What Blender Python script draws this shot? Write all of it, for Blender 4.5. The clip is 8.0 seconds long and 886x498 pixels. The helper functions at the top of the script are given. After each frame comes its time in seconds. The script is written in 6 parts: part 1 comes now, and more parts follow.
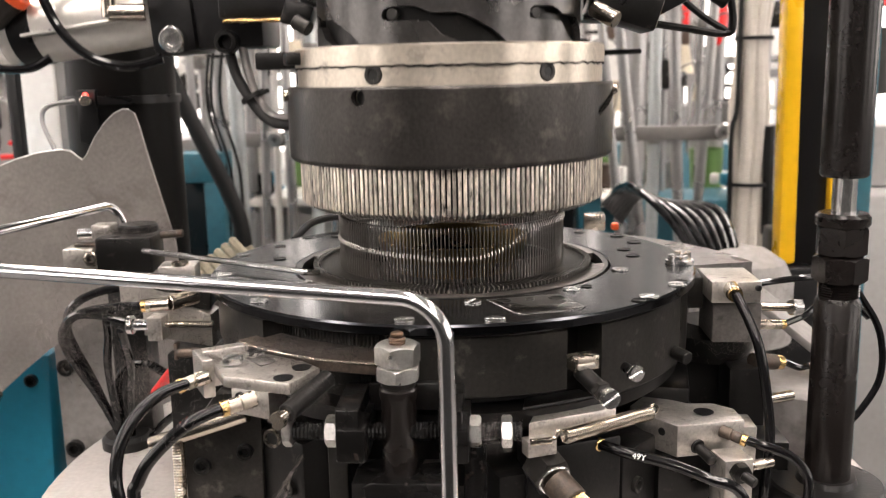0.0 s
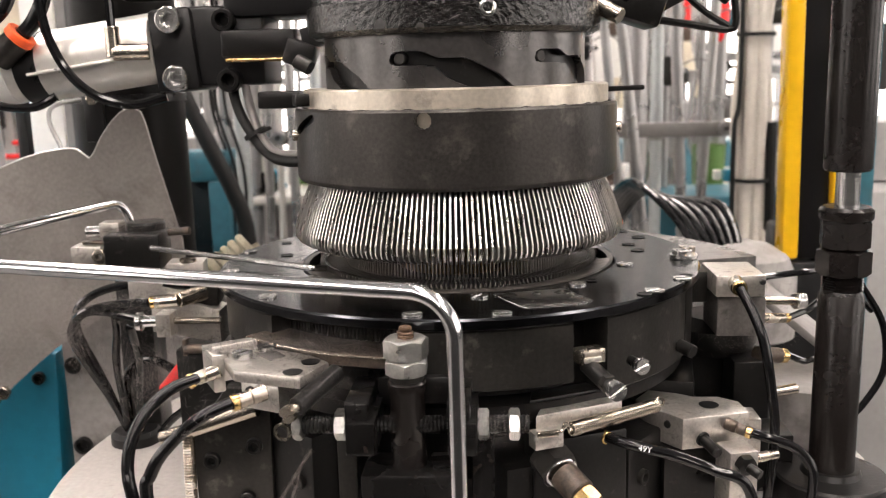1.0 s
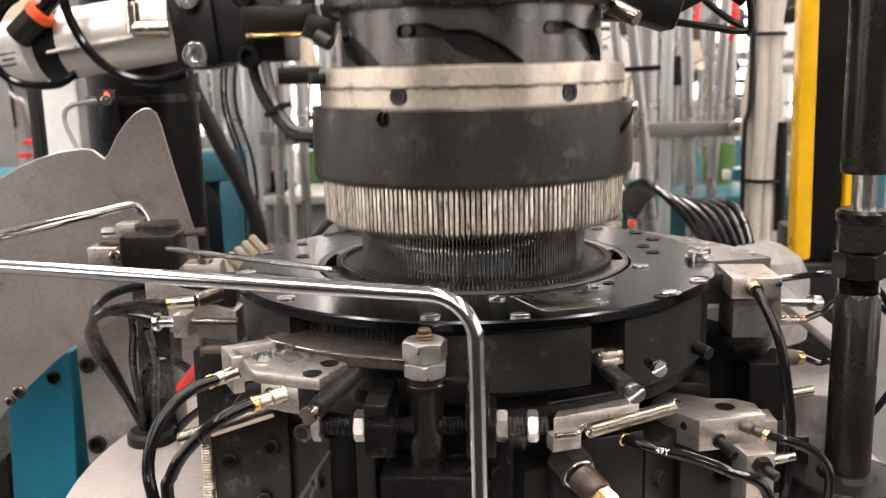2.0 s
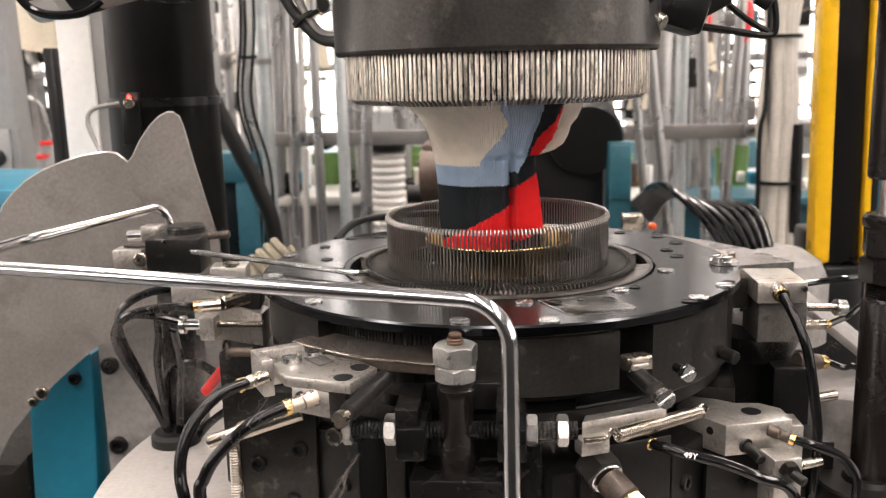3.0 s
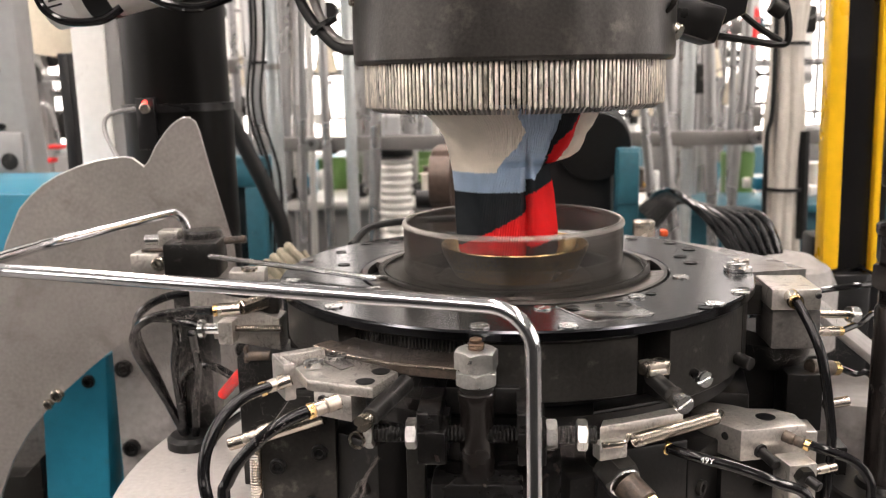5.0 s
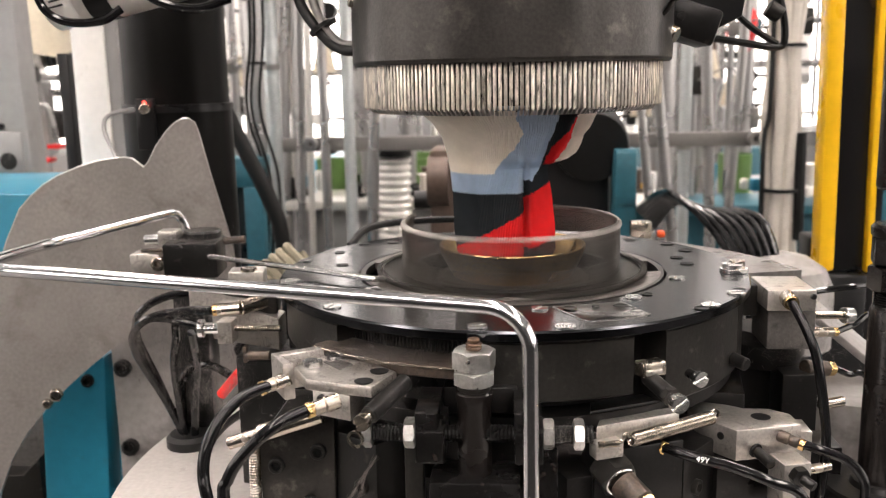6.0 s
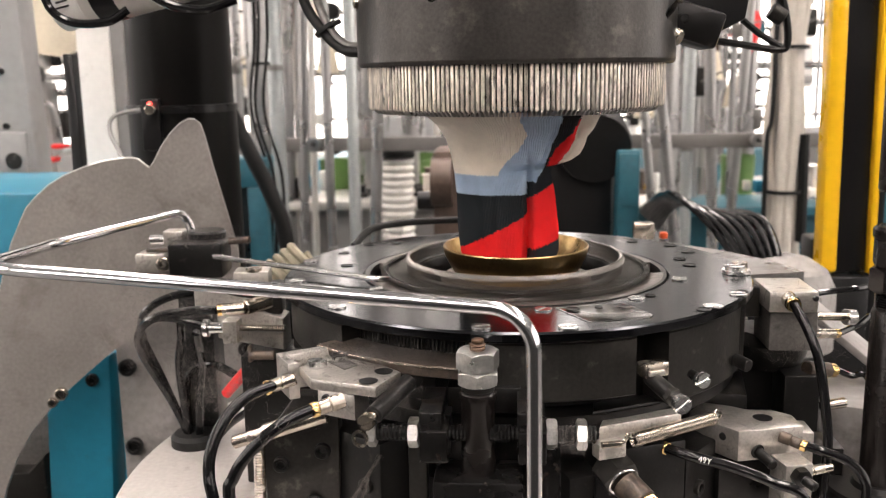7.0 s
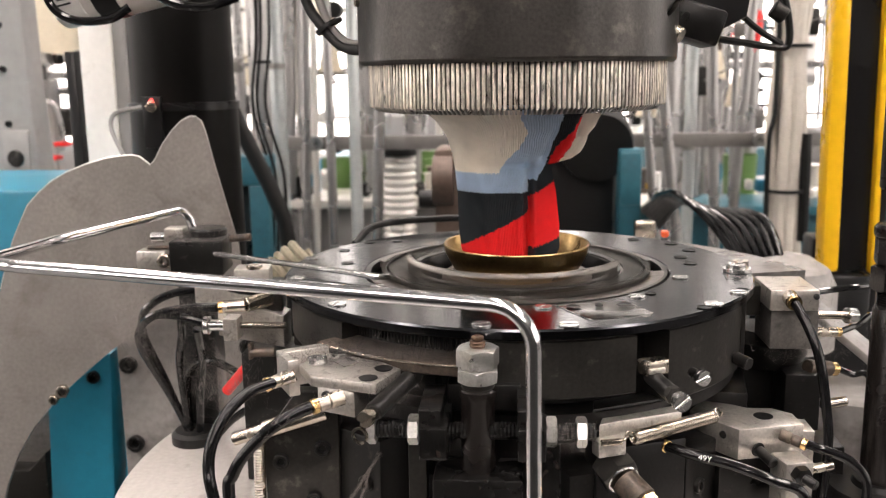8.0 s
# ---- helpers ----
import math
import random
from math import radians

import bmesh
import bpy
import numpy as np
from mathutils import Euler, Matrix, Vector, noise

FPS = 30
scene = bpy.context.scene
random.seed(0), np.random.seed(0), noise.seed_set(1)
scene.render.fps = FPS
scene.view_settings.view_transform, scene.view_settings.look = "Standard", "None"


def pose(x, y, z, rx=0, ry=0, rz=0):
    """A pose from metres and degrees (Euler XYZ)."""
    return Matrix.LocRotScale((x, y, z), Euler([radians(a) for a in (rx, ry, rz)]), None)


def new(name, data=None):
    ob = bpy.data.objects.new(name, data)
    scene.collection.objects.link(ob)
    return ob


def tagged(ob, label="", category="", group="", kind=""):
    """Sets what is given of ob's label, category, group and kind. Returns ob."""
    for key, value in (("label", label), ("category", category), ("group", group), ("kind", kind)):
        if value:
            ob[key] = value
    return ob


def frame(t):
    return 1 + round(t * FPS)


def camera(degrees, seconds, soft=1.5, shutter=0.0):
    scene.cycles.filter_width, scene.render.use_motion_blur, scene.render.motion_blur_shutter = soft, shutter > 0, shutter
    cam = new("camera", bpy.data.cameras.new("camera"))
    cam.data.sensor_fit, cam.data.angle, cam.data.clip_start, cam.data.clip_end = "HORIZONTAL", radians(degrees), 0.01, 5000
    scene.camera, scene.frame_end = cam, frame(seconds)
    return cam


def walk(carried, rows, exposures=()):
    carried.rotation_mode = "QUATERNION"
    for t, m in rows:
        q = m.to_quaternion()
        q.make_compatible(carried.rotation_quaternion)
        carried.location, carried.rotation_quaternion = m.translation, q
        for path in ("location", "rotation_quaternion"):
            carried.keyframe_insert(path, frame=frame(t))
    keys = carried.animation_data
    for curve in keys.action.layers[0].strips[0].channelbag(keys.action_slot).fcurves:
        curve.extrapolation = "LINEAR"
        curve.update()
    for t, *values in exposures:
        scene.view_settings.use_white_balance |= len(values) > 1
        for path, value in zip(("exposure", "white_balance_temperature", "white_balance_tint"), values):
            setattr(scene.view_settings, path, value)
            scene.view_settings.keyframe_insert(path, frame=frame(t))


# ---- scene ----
cam = camera(52.14, 8.0, soft=1.1, shutter=0.5)
# seconds, x, y, z in metres, yaw, pitch, roll in degrees; the origin is the needle cylinder's axis at the top of the cam plate
PATH = [
    (0.0, 0.0200, -0.4013, 0.0838, 3.18, -11.00, 1.16),
    (0.5, 0.0194, -0.4027, 0.0832, 3.14, -11.02, 1.27),
    (1.0, 0.0183, -0.4045, 0.0833, 3.24, -11.11, 1.44),
    (1.5, 0.0171, -0.4053, 0.0843, 3.40, -11.19, 1.45),
    (3.0, 0.0066, -0.4073, 0.0868, 4.14, -11.15, 1.40),
    (3.5, 0.0036, -0.4089, 0.0892, 4.31, -11.03, 1.35),
    (4.0, -0.0008, -0.4100, 0.0885, 4.32, -10.96, 1.26),
    (4.5, 0.0000, -0.4105, 0.0883, 4.33, -10.90, 1.24),
    (6.0, 0.0003, -0.4142, 0.0891, 4.17, -10.87, 1.06),
    (6.5, -0.0008, -0.4149, 0.0897, 4.24, -10.87, 1.00),
    (7.0, -0.0002, -0.4164, 0.0898, 4.35, -10.85, 0.93),
    (7.5, -0.0005, -0.4155, 0.0885, 4.45, -10.85, 0.86),
    (8.0, 0.0005, -0.4163, 0.0890, 4.51, -10.89, 0.84),
]
walk(cam, [(t, pose(x, y, z, 90 + pitch, roll, yaw)) for t, x, y, z, yaw, pitch, roll in PATH])
cam.data.dof.use_dof = True
cam.data.dof.focus_distance = 0.35
cam.data.dof.aperture_fstop = 18.0
scene.view_settings.exposure = 0.31

# ---- world: the dim rest of a factory hall ----
world = bpy.data.worlds.new("hall_air")
world.use_nodes = True
world.node_tree.nodes["Background"].inputs[0].default_value = (1.0, 0.92, 0.82, 1)
world.node_tree.nodes["Background"].inputs[1].default_value = 0.15
scene.world = world


# ---- materials ----
def mat(name, col, rough=0.5, metal=0.0, var=0.25, scale=60.0, fine=900.0, bump=0.15, dirt=None, dirt_amt=0.0,
        dirt_scale=90.0, aniso=0.0, rvar=0.15, rand=0.0, streak=None, coat=0.0, spec=0.5):
    m = bpy.data.materials.new(name)
    m.use_nodes = True
    nt = m.node_tree
    N, K = nt.nodes, nt.links
    b = N["Principled BSDF"]
    tc = N.new("ShaderNodeTexCoord")
    src = tc.outputs["Object"]
    if streak:
        mp = N.new("ShaderNodeMapping")
        mp.inputs["Scale"].default_value = streak
        K.new(src, mp.inputs["Vector"])
        src = mp.outputs[0]
    if rand:
        oi0 = N.new("ShaderNodeObjectInfo")
        sh = N.new("ShaderNodeVectorMath")
        sh.operation = "MULTIPLY_ADD"
        K.new(oi0.outputs["Random"], sh.inputs[0])
        sh.inputs[1].default_value = (3.1, 5.7, 7.3)
        K.new(src, sh.inputs[2])
        src = sh.outputs[0]
    n1 = N.new("ShaderNodeTexNoise")
    n1.inputs["Scale"].default_value, n1.inputs["Detail"].default_value = scale, 5.0
    n2 = N.new("ShaderNodeTexNoise")
    n2.inputs["Scale"].default_value, n2.inputs["Detail"].default_value = fine, 3.0
    K.new(src, n1.inputs["Vector"])
    K.new(src, n2.inputs["Vector"])
    # two scales of lightness
    add = N.new("ShaderNodeMath")
    add.operation = "ADD"
    K.new(n1.outputs["Fac"], add.inputs[0])
    K.new(n2.outputs["Fac"], add.inputs[1])
    mr = N.new("ShaderNodeMapRange")
    mr.inputs["From Min"].default_value, mr.inputs["From Max"].default_value = 0.6, 1.4
    mr.inputs["To Min"].default_value, mr.inputs["To Max"].default_value = 1 - var, 1 + var
    K.new(add.outputs[0], mr.inputs["Value"])
    val = mr.outputs[0]
    if rand:
        oi = N.new("ShaderNodeObjectInfo")
        rr = N.new("ShaderNodeMapRange")
        rr.inputs["To Min"].default_value, rr.inputs["To Max"].default_value = 1 - rand, 1 + rand
        K.new(oi.outputs["Random"], rr.inputs["Value"])
        mu = N.new("ShaderNodeMath")
        mu.operation = "MULTIPLY"
        K.new(val, mu.inputs[0])
        K.new(rr.outputs[0], mu.inputs[1])
        val = mu.outputs[0]
    sc = N.new("ShaderNodeVectorMath")
    sc.operation = "SCALE"
    sc.inputs[0].default_value = col
    K.new(val, sc.inputs["Scale"])
    colour = sc.outputs[0]
    if dirt:
        n3 = N.new("ShaderNodeTexNoise")
        n3.inputs["Scale"].default_value, n3.inputs["Detail"].default_value = dirt_scale, 8.0
        n3.inputs["Roughness"].default_value = 0.65
        K.new(src, n3.inputs["Vector"])
        r3 = N.new("ShaderNodeMapRange")
        r3.inputs["From Min"].default_value, r3.inputs["From Max"].default_value = 0.62 - 0.3 * dirt_amt, 0.8 - 0.3 * dirt_amt
        K.new(n3.outputs["Fac"], r3.inputs["Value"])
        mx = N.new("ShaderNodeMix")
        mx.data_type = "RGBA"
        K.new(r3.outputs[0], mx.inputs["Factor"])
        K.new(colour, mx.inputs["A"])
        mx.inputs["B"].default_value = (*dirt, 1)
        colour = mx.outputs["Result"]
        mm = N.new("ShaderNodeMapRange")
        mm.inputs["To Min"].default_value, mm.inputs["To Max"].default_value = metal, metal * 0.25
        K.new(r3.outputs[0], mm.inputs["Value"])
        K.new(mm.outputs[0], b.inputs["Metallic"])
    else:
        b.inputs["Metallic"].default_value = metal
    K.new(colour, b.inputs["Base Color"])
    ro = N.new("ShaderNodeMapRange")
    ro.inputs["To Min"].default_value, ro.inputs["To Max"].default_value = max(rough - rvar, 0.03), min(rough + rvar, 1)
    K.new(n1.outputs["Fac"], ro.inputs["Value"])
    K.new(ro.outputs[0], b.inputs["Roughness"])
    b.inputs["Specular IOR Level"].default_value = spec
    b.inputs["Coat Weight"].default_value = coat
    b.inputs["Coat Roughness"].default_value = 0.15
    if bump:
        bp = N.new("ShaderNodeBump")
        bp.inputs["Strength"].default_value, bp.inputs["Distance"].default_value = bump, 0.0006
        K.new(add.outputs[0], bp.inputs["Height"])
        K.new(bp.outputs[0], b.inputs["Normal"])
    return m


def glow(name, col, strength):
    m = bpy.data.materials.new(name)
    m.use_nodes = True
    b = m.node_tree.nodes["Principled BSDF"]
    b.inputs["Base Color"].default_value = (*col, 1)
    b.inputs["Emission Color"].default_value = (*col, 1)
    b.inputs["Emission Strength"].default_value = strength
    return m


plate_steel = mat("polished_dark_steel", (0.050, 0.051, 0.057), 0.17, 1.0, 0.15, 30, 400, 0.03, rvar=0.06)
gunmetal = mat("gunmetal", (0.026, 0.0247, 0.0226), 0.36, 0.55, 0.35, 45, 600, 0.10, (0.10, 0.09, 0.08), 0.12, 90)
core_steel = mat("dark_polished_core", (0.095, 0.092, 0.09), 0.30, 0.9, 0.25, 40, 500, 0.05)
sleeve_steel = mat("worn_blackened_steel", (0.043, 0.040, 0.037), 0.34, 0.7, 0.4, 35, 700, 0.12, (0.082, 0.072, 0.062), 0.24, 75)
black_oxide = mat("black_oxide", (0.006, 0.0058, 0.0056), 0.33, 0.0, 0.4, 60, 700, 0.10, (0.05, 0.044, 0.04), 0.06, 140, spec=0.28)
post_black = mat("smooth_black_steel", (0.009, 0.0075, 0.007), 0.26, 0.0, 0.2, 40, 500, 0.04, rvar=0.08, spec=0.3)
oily_black = mat("oily_black_steel", (0.0055, 0.0053, 0.0052), 0.27, 0.0, 0.4, 60, 500, 0.22, (0.055, 0.04, 0.034), 0.05, 200, spec=0.3)
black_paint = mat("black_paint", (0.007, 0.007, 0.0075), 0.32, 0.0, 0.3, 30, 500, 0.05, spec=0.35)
column_paint = mat("column_black_paint", (0.004, 0.0038, 0.0036), 0.42, 0.0, 0.3, 20, 300, 0.04, spec=0.12)
silver = mat("machined_steel", (0.52, 0.495, 0.46), 0.34, 0.85, 0.25, 70, 800, 0.10, (0.13, 0.115, 0.10), 0.2, 190)
clean_steel = mat("bright_zinc", (0.66, 0.66, 0.65), 0.24, 1.0, 0.12, 160, 900, 0.04, rvar=0.08)
zinc_worn = mat("worn_zinc", (0.66, 0.66, 0.635), 0.33, 1.0, 0.2, 160, 900, 0.06, (0.12, 0.11, 0.10), 0.25, 120)
cord_dull = mat("dusty_ivory", (0.30, 0.27, 0.20), 0.8, 0.0, 0.2, 60, 500, 0.15, (0.12, 0.10, 0.08), 0.3, 60)
chrome = mat("chrome", (0.80, 0.80, 0.82), 0.15, 1.0, 0.04, 40, 300, 0.0, rvar=0.04)
nickel = mat("nickel", (0.50, 0.45, 0.385), 0.24, 1.0, 0.2, 120, 900, 0.05)
brass = mat("brass", (0.72, 0.50, 0.22), 0.25, 1.0, 0.25, 90, 800, 0.06)
cup_brass = mat("tarnished_brass", (0.34, 0.235, 0.105), 0.30, 1.0, 0.3, 60, 600, 0.05, (0.1, 0.07, 0.04), 0.12, 50)
rusty = mat("rusty_thread", (0.085, 0.05, 0.03), 0.45, 0.5, 0.4, 200, 900, 0.1)
bronze = mat("dirty_bronze", (0.10, 0.078, 0.062), 0.42, 0.6, 0.4, 60, 700, 0.25, (0.028, 0.024, 0.021), 0.45, 160)
ring_steel = mat("scuffed_ring_steel", (0.19, 0.172, 0.158), 0.36, 0.85, 0.45, 70, 500, 0.15, (0.045, 0.038, 0.034), 0.4, 110)
needle_steel = mat("needle_steel", (0.21, 0.20, 0.187), 0.32, 1.0, 0.15, 200, 900, 0.0)
latch_steel = mat("latch_steel", (0.30, 0.285, 0.265), 0.35, 1.0, 0.15, 200, 900, 0.0)
blade_steel = mat("blade_steel", (0.62, 0.60, 0.57), 0.30, 1.0, 0.15, 200, 900, 0.0, rand=0.2)
strip_steel = mat("ivory_steel_strip", (0.60, 0.55, 0.475), 0.42, 0.6, 0.4, 260, 900, 0.1, (0.035, 0.03, 0.026), 0.42, 330, rand=0.40, streak=(1.0, 1.0, 0.35))
chipped_black = mat("chipped_black_paint", (0.010, 0.0095, 0.009), 0.24, 0.0, 0.4, 110, 420, 1.0, spec=0.6)
clamp_steel = mat("ground_ring_steel", (0.56, 0.51, 0.43), 0.34, 0.8, 0.2, 30, 500, 0.08, (0.2, 0.17, 0.14), 0.12, 60)
hose_black = mat("black_hose", (0.006, 0.006, 0.0065), 0.10, 0.0, 0.2, 80, 500, 0.02, rvar=0.05, spec=0.35)
rubber = mat("black_rubber", (0.008, 0.008, 0.008), 0.5, 0.0, 0.3, 80, 500, 0.08, spec=0.25)
guard_grey = mat("brushed_grey_sheet", (0.32, 0.298, 0.28), 0.40, 0.6, 0.22, 22, 420, 0.06, (0.15, 0.135, 0.125), 0.28, 26)
cover_steel = mat("cover_steel", (0.30, 0.295, 0.29), 0.27, 1.0, 0.15, 40, 400, 0.03)
shelf_steel = mat("dull_shelf_steel", (0.26, 0.25, 0.24), 0.3, 0.8, 0.3, 40, 400, 0.05, (0.08, 0.07, 0.06), 0.25, 60)
sheet_edge = mat("bare_cut_edge", (0.70, 0.69, 0.66), 0.35, 0.8, 0.15, 90, 600, 0.05)
panel_grey = mat("stained_grey_panel", (0.25, 0.238, 0.23), 0.55, 0.3, 0.25, 18, 200, 0.08, (0.1, 0.09, 0.085), 0.3, 30)
disc_grey = mat("cast_grey_disc", (0.44, 0.42, 0.40), 0.5, 0.35, 0.12, 25, 400, 0.06, (0.2, 0.16, 0.14), 0.1, 60)
teal = mat("teal_paint", (0.016, 0.17, 0.26), 0.35, 0.0, 0.12, 12, 150, 0.03, (0.05, 0.1, 0.12), 0.0, 40)
teal_dark = mat("teal_shade_paint", (0.022, 0.105, 0.14), 0.45, 0.0, 0.2, 12, 150, 0.03, (0.05, 0.08, 0.09), 0.1, 30)
white_paint = mat("white_enamel", (0.80, 0.79, 0.76), 0.35, 0.0, 0.06, 15, 200, 0.03, (0.5, 0.48, 0.44), 0.05, 40)
alu = mat("anodised_aluminium", (0.74, 0.72, 0.68), 0.32, 0.6, 0.08, 20, 300, 0.03)
alu_tube = mat("dull_aluminium_tube", (0.40, 0.395, 0.39), 0.28, 0.75, 0.15, 12, 200, 0.03)
rail_grey = mat("dull_rail_paint", (0.17, 0.162, 0.154), 0.4, 0.2, 0.15, 12, 200, 0.03)
yellow = mat("safety_yellow", (0.80, 0.46, 0.012), 0.28, 0.0, 0.1, 12, 150, 0.02, coat=0.2)
cable_white = mat("off_white_cable", (0.58, 0.54, 0.48), 0.45, 0.0, 0.12, 20, 200, 0.03)
green = mat("green_plastic", (0.10, 0.19, 0.05), 0.45, 0.0, 0.15, 6, 60, 0.03)
ivory = mat("ivory_yarn", (0.62, 0.56, 0.44), 0.9, 0.0, 0.12, 20, 300, 0.25)
brown = mat("brown_cast_iron", (0.10, 0.07, 0.055), 0.5, 0.3, 0.3, 20, 200, 0.1)
red_mat = mat("red_plastic", (0.75, 0.02, 0.02), 0.4, 0.0, 0.15, 60, 500, 0.05)
red_orange = mat("orange_collar", (0.85, 0.12, 0.03), 0.35, 0.0, 0.08, 60, 500, 0.02)
grey_machine = mat("grey_machine_paint", (0.28, 0.275, 0.27), 0.45, 0.1, 0.12, 8, 100, 0.03, (0.2, 0.19, 0.18), 0.1, 12)
ceiling_grey = mat("grey_ceiling", (0.30, 0.30, 0.29), 0.8, 0.0, 0.1, 2, 40, 0.05)
hall_grey = mat("dull_hall_wall", (0.07, 0.07, 0.07), 0.8, 0.0, 0.2, 2, 40, 0.05)
unseen_wall_black = mat("matt_black_unseen_wall", (0.02, 0.02, 0.02), 0.7, 0.0, 0.2, 4, 60, 0.05, spec=0.2)
wall_white = mat("white_wall_paint", (0.82, 0.82, 0.80), 0.8, 0.0, 0.04, 2, 40, 0.05)
floor_grey = mat("dull_floor", (0.10, 0.097, 0.093), 0.35, 0.0, 0.12, 1.5, 30, 0.03)
linty_grey = mat("linty_dark_grey", (0.10, 0.094, 0.088), 0.7, 0.1, 0.4, 90, 600, 0.3, (0.03, 0.027, 0.025), 0.35, 140)
dark_lint = mat("dark_lint", (0.014, 0.012, 0.011), 0.95, 0.0, 0.3, 300, 900, 0.0)
lint_mat = mat("grey_lint", (0.19, 0.17, 0.16), 0.95, 0.0, 0.3, 300, 900, 0.0)
print_white = mat("white_print", (0.85, 0.85, 0.83), 0.5, 0.0, 0.05, 100, 500, 0.0)
yarn_cream = mat("cream_yarn", (0.92, 0.86, 0.765), 0.95, 0.0, 0.10, 150, 2500, 0.3)
yarn_blue = mat("pale_blue_yarn", (0.44, 0.56, 0.70), 0.95, 0.0, 0.16, 150, 2500, 0.3)
yarn_navy = mat("navy_yarn", (0.014, 0.019, 0.023), 0.95, 0.0, 0.25, 150, 2500, 0.3)
yarn_red = mat("red_yarn", (0.76, 0.015, 0.018), 0.95, 0.0, 0.14, 150, 2500, 0.3)
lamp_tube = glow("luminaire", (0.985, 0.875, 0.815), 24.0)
sky_pane = glow("window_daylight", (1.0, 0.93, 0.89), 3.3)
led_red = glow("red_indicator", (1.0, 0.03, 0.02), 8.0)
led_yellow = glow("yellow_indicator", (1.0, 0.7, 0.05), 5.0)


# ---- mesh helpers ----
ORIGIN = {}


def smooth(me, angle=33):
    for p in me.polygons:
        p.use_smooth = True
    me.set_sharp_from_angle(angle=radians(angle))


def thing(name, at, label, category, group="", kind=""):
    ob = new(name)
    ob.location = at
    ORIGIN[ob] = Vector(at)
    ob.empty_display_size = 0.01
    return tagged(ob, label, category, group, kind)


def part(name, bm, material, parent, label="", at=None):
    at = Vector(at) if at is not None else ORIGIN[parent]
    bmesh.ops.translate(bm, verts=bm.verts, vec=-at)
    me = bpy.data.meshes.new(name)
    bm.to_mesh(me)
    bm.free()
    for m in (material if isinstance(material, (list, tuple)) else (material,)):
        me.materials.append(m)
    smooth(me)
    ob = new(name, me)
    ob.parent = parent
    ob.location = at - ORIGIN[parent]
    ORIGIN[ob] = at
    return tagged(ob, label)


def solo(name, bm, material, label, category, group="", kind=""):
    lo = Vector([min(v.co[i] for v in bm.verts) for i in range(3)])
    hi = Vector([max(v.co[i] for v in bm.verts) for i in range(3)])
    at = Vector(((lo.x + hi.x) / 2, (lo.y + hi.y) / 2, lo.z))
    bmesh.ops.translate(bm, verts=bm.verts, vec=-at)
    me = bpy.data.meshes.new(name)
    bm.to_mesh(me)
    bm.free()
    for m in (material if isinstance(material, (list, tuple)) else (material,)):
        me.materials.append(m)
    smooth(me)
    ob = new(name, me)
    ob.location = at
    ORIGIN[ob] = at
    return tagged(ob, label, category, group, kind)


def merge(*bms):
    out = bms[0]
    for b in bms[1:]:
        tmp = bpy.data.meshes.new("tmp")
        b.to_mesh(tmp)
        b.free()
        out.from_mesh(tmp)
        bpy.data.meshes.remove(tmp)
    return out


def box(c, s, bev=0.0006, rz=0, rx=0, ry=0):
    bm = bmesh.new()
    bmesh.ops.create_cube(bm, size=1)
    bmesh.ops.scale(bm, vec=s, verts=bm.verts)
    if bev:
        bmesh.ops.bevel(bm, geom=bm.edges[:], offset=min(bev, min(s) * 0.45), segments=2, affect="EDGES", profile=0.5)
    bm.transform(pose(*c, rx, ry, rz))
    return bm


def prism(poly, axis, lo, hi, bev=0.0):
    """A flat outline pushed from lo to hi along an axis."""
    bm = bmesh.new()

    def put(u, v, w):
        return {"x": (w, u, v), "y": (u, w, v), "z": (u, v, w)}[axis]
    a = [bm.verts.new(put(u, v, lo)) for u, v in poly]
    b = [bm.verts.new(put(u, v, hi)) for u, v in poly]
    n = len(poly)
    caps = [bm.faces.new(a), bm.faces.new(b[::-1])]
    for i in range(n):
        bm.faces.new((a[i], b[i], b[(i + 1) % n], a[(i + 1) % n]))
    bmesh.ops.recalc_face_normals(bm, faces=bm.faces)
    if bev:
        edges = list({e for f in caps for e in f.edges})
        bmesh.ops.bevel(bm, geom=edges, offset=bev, segments=2, affect="EDGES", profile=0.5)
    return bm


def lathe(profile, n=48, a0=None, a1=None, m=None, closed=True):
    """Turn a profile of (radius, height) about z; angles in degrees from the front (-y), positive to +x."""
    bm = bmesh.new()
    full = a0 is None
    steps = n if full else n + 1
    rings = []
    for i in range(steps):
        a = radians(360 * i / n if full else a0 + (a1 - a0) * i / n)
        rings.append([bm.verts.new((r * math.sin(a), -r * math.cos(a), z)) for r, z in profile])
    k = len(profile)
    for i in range(n):
        p, q = rings[i], rings[(i + 1) % steps]
        for j in range(k if closed else k - 1):
            f = (p[j], q[j], q[(j + 1) % k], p[(j + 1) % k])
            bm.faces.new(f)
    if not full and closed:
        bm.faces.new(rings[0])
        bm.faces.new(rings[-1][::-1])
    bmesh.ops.remove_doubles(bm, verts=bm.verts, dist=1e-7)
    bmesh.ops.dissolve_degenerate(bm, edges=bm.edges, dist=1e-7)
    bmesh.ops.recalc_face_normals(bm, faces=bm.faces)
    if m is not None:
        bm.transform(m)
    return bm


def along(p0, p1):
    p0, p1 = Vector(p0), Vector(p1)
    return Matrix.Translation(p0) @ (p1 - p0).to_track_quat("Z", "Y").to_matrix().to_4x4()


